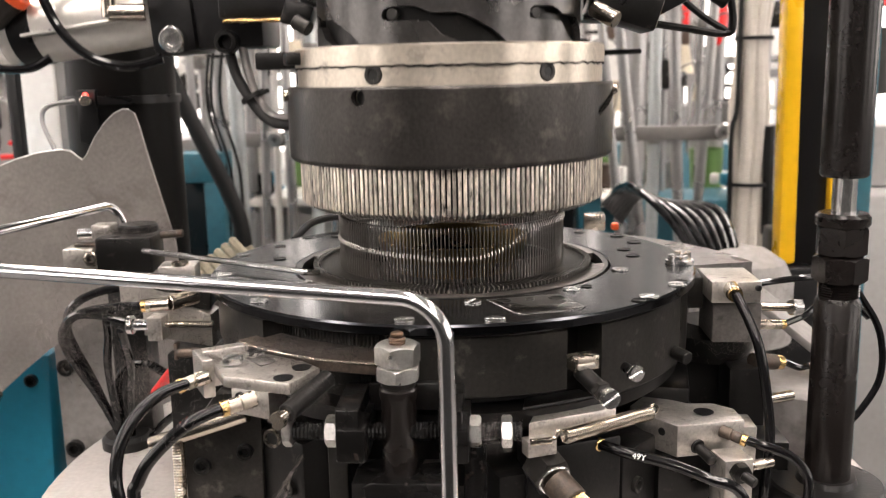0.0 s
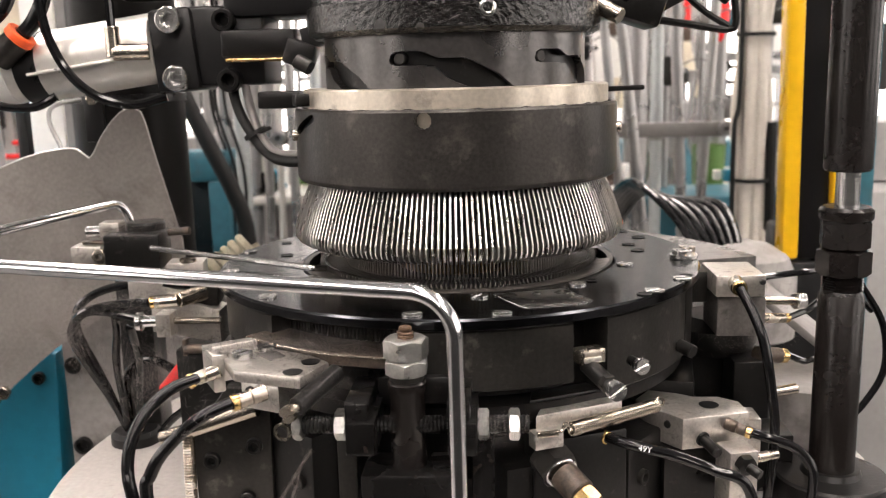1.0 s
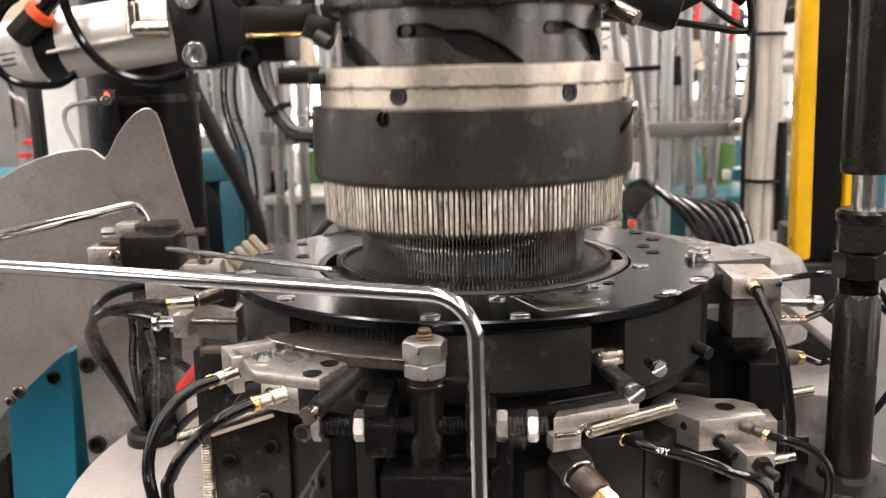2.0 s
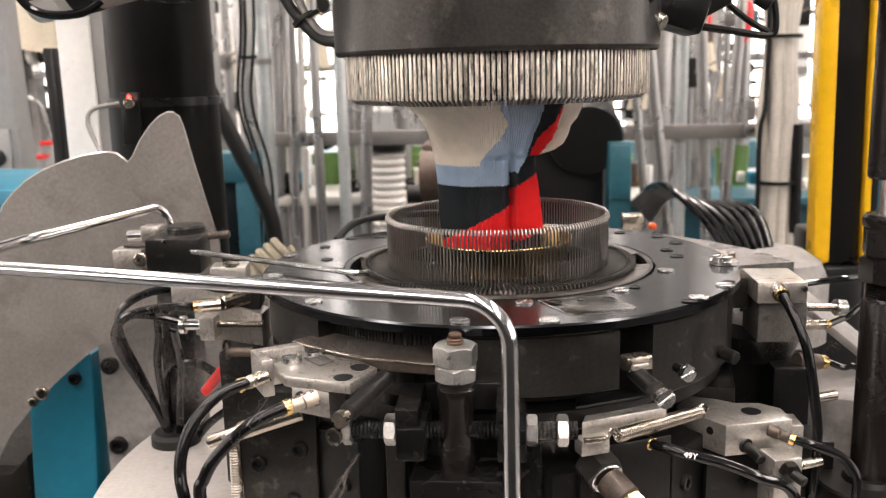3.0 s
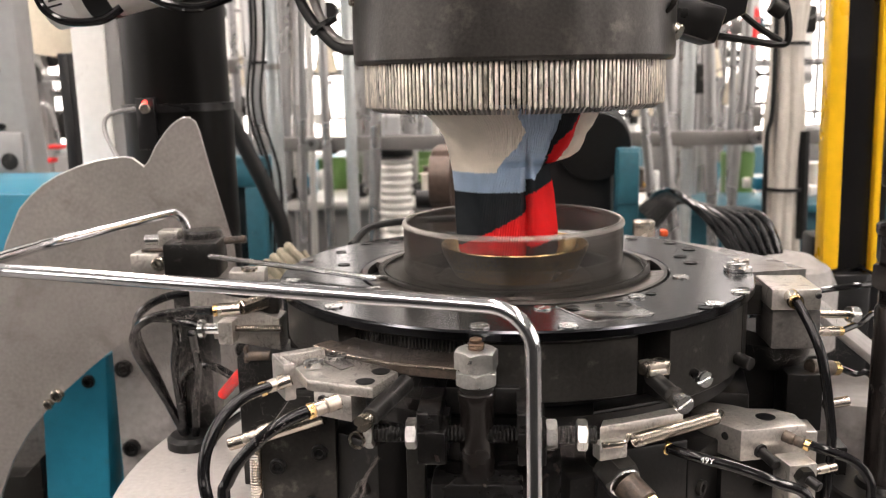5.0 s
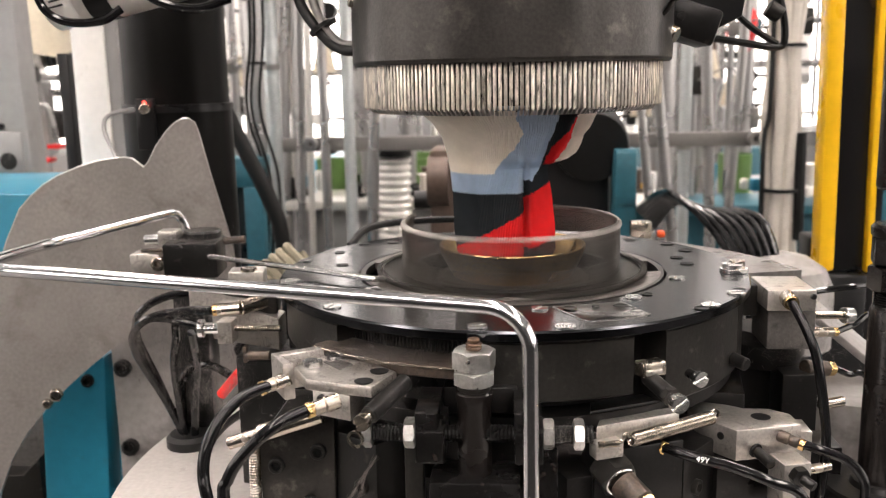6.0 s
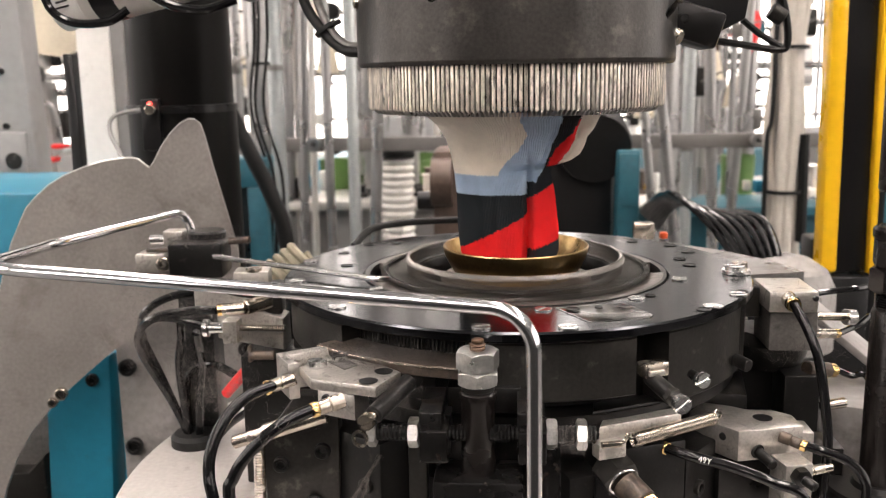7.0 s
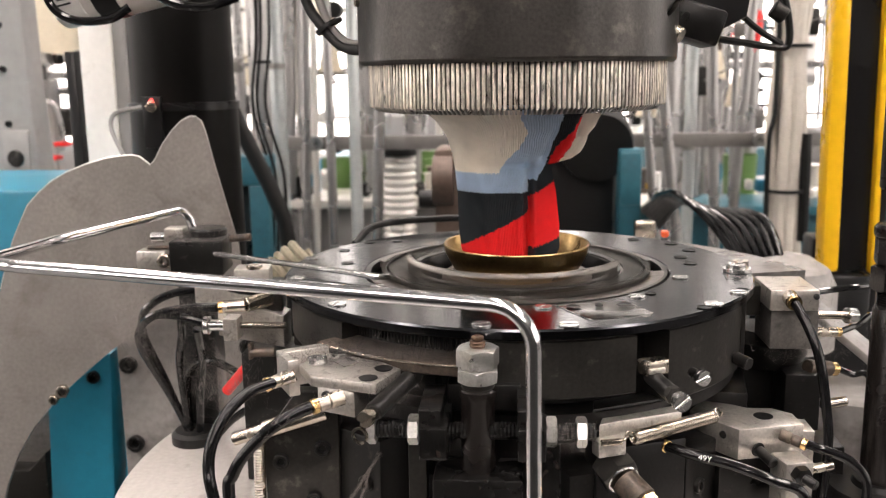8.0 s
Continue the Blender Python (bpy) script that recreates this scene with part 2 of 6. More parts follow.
def rod(p0, p1, r, n=20, bev=0.0004, r1=None):
    h = (Vector(p1) - Vector(p0)).length
    b = min(bev, r * 0.4, h * 0.4)
    r1 = r if r1 is None else r1
    return lathe([(0, 0), (r - b, 0), (r, b), (r1, h - b), (r1 - b, h), (0, h)], n, m=along(p0, p1), closed=False)


def pipe(p0, p1, r, ri, n=24):
    h = (Vector(p1) - Vector(p0)).length
    b = min(0.0005, (r - ri) * 0.3)
    return lathe([(ri, 0), (r - b, 0), (r, b), (r, h - b), (r - b, h), (ri, h)], n, m=along(p0, p1))


def hexa(p0, p1, r, hole=0.0, turn=0):
    """A chamfered hexagon nut between two points; r: the corner radius."""
    p0, p1 = Vector(p0), Vector(p1)
    h = (p1 - p0).length
    bm = bmesh.new()
    flat = r * math.cos(math.pi / 6)
    r0 = flat * 0.96
    rings = [[], [], [], []]
    for i in range(24):
        a = 2 * math.pi * i / 24
        rr = flat / math.cos((a % (math.pi / 3)) - math.pi / 6)
        drop = (rr - r0) * 0.62
        for ring, rad, z in zip(rings, (r0, rr, rr, r0), (0.0, drop, h - drop, h)):
            ring.append(bm.verts.new((rad * math.cos(a + turn), rad * math.sin(a + turn), z)))
    for p, q in zip(rings, rings[1:]):
        for i in range(24):
            bm.faces.new((p[i], p[(i + 1) % 24], q[(i + 1) % 24], q[i]))
    if hole:
        ins = [[bm.verts.new((hole * math.cos(2 * math.pi * i / 24 + turn), hole * math.sin(2 * math.pi * i / 24 + turn), z)) for i in range(24)] for z in (0, h)]
        for i in range(24):
            j = (i + 1) % 24
            bm.faces.new((rings[0][j], rings[0][i], ins[0][i], ins[0][j]))
            bm.faces.new((rings[3][i], rings[3][j], ins[1][j], ins[1][i]))
            bm.faces.new((ins[0][j], ins[0][i], ins[1][i], ins[1][j]))
    else:
        bm.faces.new(rings[0][::-1])
        bm.faces.new(rings[3])
    bm.transform(along(p0, p1))
    return bm


def curve_points(pts, steps=8):
    P = [Vector(p) for p in pts]
    P = [P[0] * 2 - P[1]] + P + [P[-1] * 2 - P[-2]]
    out = []
    for i in range(1, len(P) - 2):
        a, b, c, d = P[i - 1:i + 3]
        for k in range(steps):
            t = k / steps
            out.append(0.5 * ((2 * b) + (c - a) * t + (2 * a - 5 * b + 4 * c - d) * t * t + (3 * b - a - 3 * c + d) * t ** 3))
    out.append(P[-2])
    return out


def sweep(pts, r, n=12, steps=8, raw=False):
    P = [Vector(p) for p in pts] if raw else curve_points(pts, steps)
    bm = bmesh.new()
    rings = []
    up = None
    for i, p in enumerate(P):
        d = (P[min(i + 1, len(P) - 1)] - P[max(i - 1, 0)]).normalized()
        if up is None:
            up = Vector((0, 0, 1)) if abs(d.z) < 0.9 else Vector((1, 0, 0))
        up = (up - d * up.dot(d)).normalized()
        side = d.cross(up)
        rings.append([bm.verts.new(p + r * (math.cos(2 * math.pi * k / n) * up + math.sin(2 * math.pi * k / n) * side)) for k in range(n)])
    for p, q in zip(rings, rings[1:]):
        for k in range(n):
            bm.faces.new((p[k], q[k], q[(k + 1) % n], p[(k + 1) % n]))
    bm.faces.new(rings[0])
    bm.faces.new(rings[-1][::-1])
    bmesh.ops.recalc_face_normals(bm, faces=bm.faces)
    return bm


def bent(corners, radius, steps=10):
    """A polyline with rounded corners; radius: one for all, or one for each corner."""
    P = [Vector(p) for p in corners]
    out = [P[0]]
    radii = radius if isinstance(radius, list) else [radius] * len(P)
    for a, b, c, rad in zip(P, P[1:], P[2:], radii):
        u, v = (a - b).normalized(), (c - b).normalized()
        half = u.angle(v) / 2
        cut = min(rad / math.tan(half), (a - b).length * 0.49, (c - b).length * 0.49)
        rad = cut * math.tan(half)
        mid = b + (u + v).normalized() * (rad / math.sin(half))
        s, e = b + u * cut - mid, b + v * cut - mid
        ang = s.angle(e)
        for k in range(steps + 1):
            t = k / steps
            out.append(mid + (s * math.sin((1 - t) * ang) + e * math.sin(t * ang)) / math.sin(ang))
    out.append(P[-1])
    return out


def thread(p0, p1, r, pitch=0.0012, n=14):
    """A threaded stud: rings of crests and roots."""
    h = (Vector(p1) - Vector(p0)).length
    prof = [(0, 0)]
    k = max(2, int(h / pitch))
    for i in range(k):
        z = h * i / k
        prof += [(r * 0.86, z), (r, z + h / k * 0.5)]
    prof += [(r * 0.86, h), (0, h)]
    return lathe(prof, n, m=along(p0, p1), closed=False)


def coil(p0, p1, r, wire, turns, n=6):
    m = along(p0, p1)
    h = (Vector(p1) - Vector(p0)).length
    pts = [m @ Vector((r * math.cos(2 * math.pi * turns * i / (turns * 12)), r * math.sin(2 * math.pi * turns * i / (turns * 12)), h * i / (turns * 12))) for i in range(turns * 12 + 1)]
    return sweep(pts, wire, n, raw=True)


def slot_head(at, r, h, turn=0, normal=(0, 0, 1), slot=0.22):
    """A slotted screw head: a disc with two half rounds standing on it."""
    at, normal = Vector(at), Vector(normal).normalized()
    m = along(at, at + normal) @ pose(0, 0, 0, 0, 0, turn)
    bm = lathe([(0, 0), (r, 0), (r, h * 0.5), (0, h * 0.5)], 24, closed=False)
    for s in (1, -1):
        w = slot * r
        poly = []
        a0 = math.asin(w / r)
        for k in range(13):
            a = a0 + (math.pi - 2 * a0) * k / 12
            poly.append((r * 0.98 * math.cos(a), s * r * 0.98 * math.sin(a)))
        bm = merge(bm, prism(poly if s > 0 else poly[::-1], "z", h * 0.4, h, 0.0))
    bm.transform(m)
    return bm


def socket_head(at, r, h, normal):
    m = along(Vector(at), Vector(at) + Vector(normal))
    out = lathe([(0, h * 0.1), (r * 0.52, h * 0.1), (r * 0.56, h * 0.9), (r * 0.62, h), (r * 0.9, h), (r, h * 0.88), (r, 0)], 28, closed=False)
    out.transform(m)
    return out


# ---- the hall ----
FLOOR = -0.95
solo("floor", box((0, -2.0, FLOOR - 0.05), (9, 15, 0.1), 0), floor_grey, "dull grey factory floor", "floor", kind="structure")
solo("ceiling", box((0, -2.0, 2.65), (9, 15, 0.1), 0), ceiling_grey, "grey factory ceiling", "ceiling", kind="structure")
solo("wall_west", box((-4.45, -2.0, 0.8), (0.1, 15, 3.6), 0), hall_grey, "dull grey hall wall", "wall", kind="structure")
solo("wall_east", box((4.45, -2.0, 0.8), (0.1, 15, 3.6), 0), hall_grey, "dull grey hall wall", "wall", kind="structure")
solo("wall_south", box((0, -9.45, 0.8), (8.8, 0.1, 3.6), 0), hall_grey, "dull grey hall wall", "wall", kind="structure")
WY = 5.0
# Unseen dark wall behind the camera, added to darken the core of the chrome rail
solo("wall_low_south", box((0, -1.05, (FLOOR - 0.03) / 2), (2.9, 0.08, -0.03 - FLOOR), 0.004), unseen_wall_black, "unseen low dark wall added to darken the rail reflections", "wall", kind="structure")
for nm, cx, cz, sx, sz in (("wall_north", 0, -0.65, 8.8, 0.6), ("wall_north_head", 0, 2.35, 8.8, 0.5)):
    solo(nm, box((cx, WY, cz), (sx, 0.2, sz), 0), wall_white, "white hall wall with long windows", "wall", kind="structure")
for i in range(6):
    solo("wall_north_pier", box((-4.1 + i * 1.64, WY, 0.875), (0.16, 0.2, 2.45), 0), wall_white, "white pier between hall windows", "wall", kind="structure")
for i in range(5):
    w = thing("window_%d" % (i + 1), (-3.28 + i * 1.64, WY, -0.35), "tall bright hall window with white frame", "window", kind="structure")
    x = -3.28 + i * 1.64
    part("pane", box((x, WY + 0.05, 0.875), (1.47, 0.01, 2.44), 0), sky_pane, w)
    for fx in (-0.70, 0, 0.70):
        part("frame_bar", box((x + fx, WY, 0.875), (0.05, 0.06, 2.44), 0.004), white_paint, w)

# Glowing panes on the unseen side walls, added for side light and metal reflections
for i, (sx, y) in enumerate(((-1, -3.4), (-1, -0.9), (-1, 1.6), (1, -3.4), (1, -0.9), (1, 1.6))):
    x = sx * 4.395
    w = thing("window_%d" % (i + 6), (x, y, -0.10), "unseen glowing side pane in white frame, added for reflections", "window", kind="structure")
    part("pane", box((x, y, 0.95), (0.01, 1.4, 2.0), 0), sky_pane, w)
    for fy in (-0.72, 0, 0.72):
        part("frame_bar", box((x - sx * 0.01, y + fy, 0.95), (0.04, 0.05, 2.1), 0.004), white_paint, w)

# Rows behind the camera are unseen, added to brighten surfaces facing it
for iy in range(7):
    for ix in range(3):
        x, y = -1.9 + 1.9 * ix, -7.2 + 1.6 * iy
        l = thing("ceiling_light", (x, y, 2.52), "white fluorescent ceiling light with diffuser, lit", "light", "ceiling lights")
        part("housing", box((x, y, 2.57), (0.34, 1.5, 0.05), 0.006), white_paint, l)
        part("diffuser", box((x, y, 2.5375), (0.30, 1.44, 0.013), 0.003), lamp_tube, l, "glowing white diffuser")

# ---- machine bed ----
bed = thing("knitting_machine_bed", (0, 0, FLOOR), "round cast grey knitting machine base on the floor", "machine base")
part("disc", lathe([(0, -0.118), (0.1865, -0.118), (0.1880, -0.1165), (0.1880, -0.0995), (0.1865, -0.098), (0, -0.098)], 96, closed=False), disc_grey, bed, "pale grey machined disc")
part("pedestal", lathe([(0, FLOOR), (0.17, FLOOR), (0.15, -0.5), (0.15, -0.118), (0, -0.118)], 48, closed=False), grey_machine, bed)

tower = thing("cam_tower", (0, 0, -0.098), "black oily cylinder housing standing on the machine base", "machine housing")
part("lower_drum", lathe([(0.0, -0.098), (0.082, -0.098), (0.082, -0.070), (0.070, -0.066), (0.070, -0.034), (0, -0.034)], 64, closed=False), black_oxide, tower)
for a, w, h, r in ((-70, 0.05, 0.034, 0.088), (-38, 0.036, 0.050, 0.091), (20, 0.03, 0.04, 0.086), (52, 0.044, 0.040, 0.087), (80, 0.034, 0.05, 0.09), (-100, 0.04, 0.05, 0.088)):
    m = pose(0, 0, 0, 0, 0, a)
    b = box((0, -r, -0.098 + h / 2), (w, 0.03, h), 0.001)
    b.transform(m)
    part("side_block", b, black_oxide, tower)
    for s in (-1, 1):
        b = socket_head((s * w * 0.28, -r - 0.015, -0.098 + h * 0.62), 0.0032, 0.002, (0, -1, 0))
        b.transform(m)
        part("socket_screw", b, gunmetal, tower)

# ---- housing ring under the plate, in segments ----
hr = thing("cam_housing", (0, 0, -0.034), "dark gunmetal ring housing with gaps and dusty edges", "machine housing")
prof = [(0.080, -0.0335), (0.1030, -0.0335), (0.1036, -0.0329), (0.1036, -0.0058), (0.1030, -0.0052), (0.080, -0.0052)]
prof_low = [(0.080, -0.0275), (0.1030, -0.0275), (0.1036, -0.0269), (0.1036, -0.0058), (0.1030, -0.0052), (0.080, -0.0052)]
part("segment", lathe(prof_low, 24, -9, 25.6), gunmetal, hr)
part("segment", lathe(prof, 24, 33.8, 65.2), gunmetal, hr)
part("segment", lathe(prof, 60, 65.7, 190), gunmetal, hr)
part("segment", lathe(prof, 30, 190.5, 280), gunmetal, hr)
part("segment", lathe([(0.080, -0.0235), (0.1030, -0.0235), (0.1036, -0.0229), (0.1036, -0.0058), (0.1030, -0.0052), (0.080, -0.0052)], 24, -80, -40.5), gunmetal, hr)
part("inner_drum", lathe([(0.072, -0.034), (0.090, -0.034), (0.090, -0.004), (0.072, -0.004)], 72), black_oxide, hr)
part("lower_shelf", lathe([(0.080, -0.0405), (0.1000, -0.0405), (0.1000, -0.0345), (0.080, -0.0345)], 72), black_oxide, hr)
# the dark comb seen in the open gap
for i in range(34):
    a = -40 + i * 0.93
    b = box((0, -0.0915, -0.0105), (0.0006, 0.008, 0.0085), 0)
    b.transform(pose(0, 0, 0, 0, 0, a))
    part("comb_tooth", b, black_oxide, hr)
part("bronze_shelf", lathe([(0.088, -0.0165), (0.1115, -0.0165), (0.1120, -0.0160), (0.1120, -0.0128), (0.1112, -0.0122), (0.088, -0.0122)], 40, -43, -4), bronze, hr, "dirty bronze shelf furred with lint")
part("worn_edge", sweep([(0.1121 * math.sin(radians(a)), -0.1121 * math.cos(radians(a)), -0.0127) for a in range(-43, -3, 2)], 0.00035, 6, raw=True), nickel, hr, "thin bright line along the shelf edge")
part("pocket_block", box((0.0493, -0.1030, -0.0138), (0.0098, 0.006, 0.0052), 0.0007, 26), nickel, hr, "small steel block in the housing slot")
part("pocket_block_step", box((0.0502, -0.1062, -0.0146), (0.0066, 0.0012, 0.002), 0.0004, 26), silver, hr)
part("adjuster_sleeve", rod((0.0485, -0.103, -0.0172), (0.0540, -0.1145, -0.0200), 0.0030, 16), black_oxide, hr)
part("adjuster_nut", hexa((0.0537, -0.1138, -0.0198), (0.0548, -0.1160, -0.0203), 0.0034, 0.0015), gunmetal, hr)
part("adjuster_neck", rod((0.0545, -0.1150, -0.0201), (0.0562, -0.1190, -0.0207), 0.0021, 16), clean_steel, hr)
part("adjuster_screw", slot_head((0.0560, -0.1188, -0.0207), 0.0033, 0.0026, 35, (0.35, -0.93, -0.1)), clean_steel, hr, "bright slotted adjusting screw")
part("set_screw_neck", rod((0.0655, -0.0880, -0.0207), (0.0680, -0.0930, -0.0211), 0.0019, 16), black_oxide, hr)
part("set_screw", slot_head((0.0680, -0.0928, -0.0211), 0.0030, 0.0026, 20, (0.45, -0.89, 0)), clean_steel, hr, "bright slotted set screw")
part("stop_bolt", rod((0.090, -0.052, -0.0265), (0.0945, -0.058, -0.0275), 0.0027, 14), black_oxide, hr)

# ---- cam plate ----
pl = thing("cam_plate", (0, 0, -0.005), "round polished dark steel cam plate with slotted screws", "machine plate")
part("plate", lathe([(0.0704, -0.0042), (0.1058, -0.0042), (0.1065, -0.0036), (0.1065, -0.0008), (0.1058, 0.0), (0.0710, 0.0), (0.0704, -0.0006)], 128), plate_steel, pl)
for x, y, r, tn in ((-0.0118, -0.1000, 0.0037, 20), (0.0195, -0.1000, 0.0037, 5), (0.0112, -0.0745, 0.0034, 60), (0.0770, -0.0690, 0.0038, 35), (0.0493, -0.0566, 0.0034, 15), (0.0726, -0.0216, 0.0036, 70), (0.0912, -0.0496, 0.0037, 10), (-0.0587, -0.0406, 0.0032, 40), (-0.0701, -0.0717, 0.0036, 80), (-0.0972, -0.026, 0.0036, 25), (-0.1010, 0.0185, 0.0034, 50)):
    part("slotted_screw", slot_head((x, y, 0.0001), r, 0.0006, tn), clean_steel, pl, "bright slotted screw")
for x, y, r in ((-0.0808, 0.0085, 0.0030), (-0.0788, 0.0640, 0.0030), (0.0820, 0.0600, 0.0034), (0.0880, 0.0420, 0.0034), (0.0805, 0.0239, 0.0031), (0.0826, 0.0092, 0.0031), (0.0939, -0.0439, 0.0026), (0.0725, -0.0735, 0.0028), (0.0555, -0.0511, 0.0022), (-0.0880, 0.0400, 0.0028), (-0.0640, 0.0680, 0.003), (0.0640, 0.0720, 0.003)):
    part("screw_hole", lathe([(r * 0.75, -0.001), (r, 0.0004), (r * 0.86, 0.0004), (r * 0.7, -0.002), (0, -0.0016), (0, 0.00012), (r * 0.8, 0.00014)], 20, m=pose(x, y, 0), closed=False), black_oxide, pl, "dark countersunk hole")
inset = [(0.0163, -0.0720), (0.0262, -0.0905), (0.0285, -0.0925), (0.0508, -0.0855), (0.0522, -0.0825), (0.0435, -0.0640)]
part("inset_cover", prism(inset, "z", -0.0005, 0.0004, 0.0002), cover_steel, pl, "polished inset cover plate")
for x, y in ((0.0225, -0.0762), (0.0425, -0.0725)):
    part("cover_recess", lathe([(0, 0.00095), (0.0022, 0.00095), (0.0026, 0.0011), (0.0029, 0.00092)], 20, m=pose(x, y, 0), closed=False), gunmetal, pl)
part("cover_pin", lathe([(0, 0.0008), (0.0016, 0.0008), (0.0014, 0.0014), (0, 0.0015)], 16, m=pose(0.0325, -0.0745, 0), closed=False), gunmetal, pl)
cl = thing("plate_clamp", (0.1005, -0.0075, 0.0), "bright washer clamp with slotted screws on the plate rim", "clamp")
part("washer", lathe([(0.002, 0.0003), (0.0062, 0.0003), (0.0062, 0.0018), (0.002, 0.0018)], 24, m=pose(0.1000, -0.0085, 0)), clean_steel, cl)
part("screw", slot_head((0.0990, -0.0095, 0.0018), 0.0044, 0.002, 15), clean_steel, cl)
part("screw", slot_head((0.1025, -0.0035, 0.0016), 0.0036, 0.0026, 70), nickel, cl)

# ---- sinker ring ----
sk = thing("sinker_cap", (0, 0, -0.003), "scuffed oily steel sinker ring round the needles", "machine ring")
for a0, a1 in ((-78, 84), (104, 180), (180, 258)):
    part("ring_segment", lathe([(0.0565, -0.003), (0.0692, -0.003), (0.0692, -0.0006), (0.0680, 0.0002), (0.0600, -0.0006), (0.0565, -0.0016)], 48, a0, a1), ring_steel, sk)
part("outer_rim", lathe([(0.0672, -0.004), (0.0696, -0.004), (0.0696, 0.0002), (0.0672, 0.0)], 96), gunmetal, sk)
part("dark_floor", lathe([(0.0525, -0.012), (0.0700, -0.012), (0.0700, -0.006), (0.0525, -0.006)], 72), black_oxide, sk)
part("inner_lip", lathe([(0.0518, -0.006), (0.0545, -0.006), (0.0545, -0.0018), (0.0530, -0.0008), (0.0518, -0.0014)], 120), ring_steel, sk)

# ---- needle cylinder: it spins, and its needles rise and fall ----
NEEDLES = 200
ncyl = thing("needle_cylinder", (0, 0, -0.10), "rotating needle cylinder with a ring of thin steel needles", "needle cylinder")
part("barrel", lathe([(0.0440, -0.095), (0.0489, -0.095), (0.0489, 0.0002), (0.0484, 0.0008), (0.0462, 0.0010), (0.0452, 0.0004), (0.0440, -0.0040)], 96), black_oxide, ncyl)
part("rim", lathe([(0.0452, 0.0000), (0.0488, 0.0004), (0.0486, 0.0014), (0.0458, 0.0014)], 96), gunmetal, ncyl, "worn steel rim of the cylinder")
hook = [(0, 0, -0.030), (0, 0, 0.0205), (0, -0.0001, 0.0226), (0, 0.0003, 0.0234), (0, 0.0010, 0.0233), (0, 0.0013, 0.0224), (0, 0.0012, 0.0216)]
needle_bm = merge(sweep(hook, 0.00036, 5, raw=True), sweep([(0, 0.0002, -0.030), (0, 0.0002, 0.0085)], 0.00052, 5, raw=True))
needle_me = bpy.data.meshes.new("needle")
needle_bm.to_mesh(needle_me)
needle_bm.free()
needle_me.materials.append(needle_steel)
smooth(needle_me, 60)
latch_bm = sweep([(0, -0.0006, -0.0012), (0, -0.0004, 0.0), (0, 0.0002, 0.0006)], 0.00046, 5, raw=True)
latch_me = bpy.data.meshes.new("latch")
latch_bm.to_mesh(latch_me)
latch_bm.free()
latch_me.materials.append(latch_steel)
smooth(latch_me, 60)
sinker_bm = merge(box((0, -0.0585, -0.0008), (0.0005, 0.010, 0.0022), 0), box((0, -0.0640, 0.0006), (0.0005, 0.0032, 0.0014), 0))
sinker_me = bpy.data.meshes.new("sinker")
sinker_bm.to_mesh(sinker_me)
sinker_bm.free()
sinker_me.materials.append(needle_steel)
WAVE = [(-180, 0.0165), (-90, 0.0145), (-33, 0.0129), (-12, 0.0123), (-5, 0.0113), (13, 0.0113), (20, 0.0123), (26, 0.0139), (33, 0.0166), (40, 0.0203), (48, 0.0222), (90, 0.0222), (180, 0.0165)]
needles = []
for i in range(NEEDLES):
    a = 360.0 * i / NEEDLES - 180
    turn = pose(0, 0, 0, 0, 0, a)
    base = turn @ pose(0, -0.0497, 0.10)
    ob = new("needle", needle_me)
    ob.parent = ncyl
    ob.matrix_basis = base
    la = new("latch", latch_me)
    la.parent = ob
    needles.append((a, base, ob, la))
    si = new("sinker", sinker_me)
    si.parent = ncyl
    si.matrix_basis = turn @ pose(0, 0.0035, 0.1006)

# ---- brass cup inside the cylinder ----
cup = thing("suction_cup", (0, 0, -0.10), "tarnished brass funnel cup inside the needle ring", "funnel")
part("funnel", lathe([(0.0245, -0.03), (0.0255, -0.002), (0.0292, 0.0040), (0.0318, 0.0085), (0.0328, 0.0118), (0.0334, 0.0122), (0.0338, 0.0116), (0.0328, 0.0075), (0.0302, 0.0025), (0.0268, -0.0035), (0.0262, -0.03)], 96, m=pose(0.0008, 0, 0)), cup_brass, cup)
part("collar", lathe([(0.0264, -0.012), (0.0350, -0.012), (0.0350, -0.0035), (0.0335, -0.0020), (0.0264, -0.0020)], 72, m=pose(0.0008, 0, 0)), bronze, cup)
part("stem", lathe([(0.0235, -0.095), (0.0285, -0.095), (0.0285, -0.012), (0.0235, -0.012)], 48, m=pose(0.0008, 0, 0)), black_oxide, cup)

# ---- transfer head ----
HX = 0.0006
head = thing("transfer_head", (HX, 0, 0.0291), "blackened steel pick-up head hanging over the needle cylinder", "transfer head")
H0 = 0.0291


def at_head(b):
    b.transform(pose(HX, 0, H0))
    return b


def inside(poly, x, y):
    hit = False
    for (x0, y0), (x1, y1) in zip(poly, poly[1:] + poly[:1]):
        if (y0 > y) != (y1 > y) and x < (x1 - x0) * (y - y0) / (y1 - y0) + x0:
            hit = not hit
    return hit


SLOT = [(0, 0.0762), (0.6, 0.0784), (3, 0.0797), (12, 0.0797), (15, 0.0790), (20, 0.0768), (30, 0.0768), (34, 0.0755), (44, 0.0705), (52, 0.0640), (36, 0.0640), (24, 0.0690), (19, 0.0735), (14, 0.0741), (3, 0.0741), (0.6, 0.0748)]


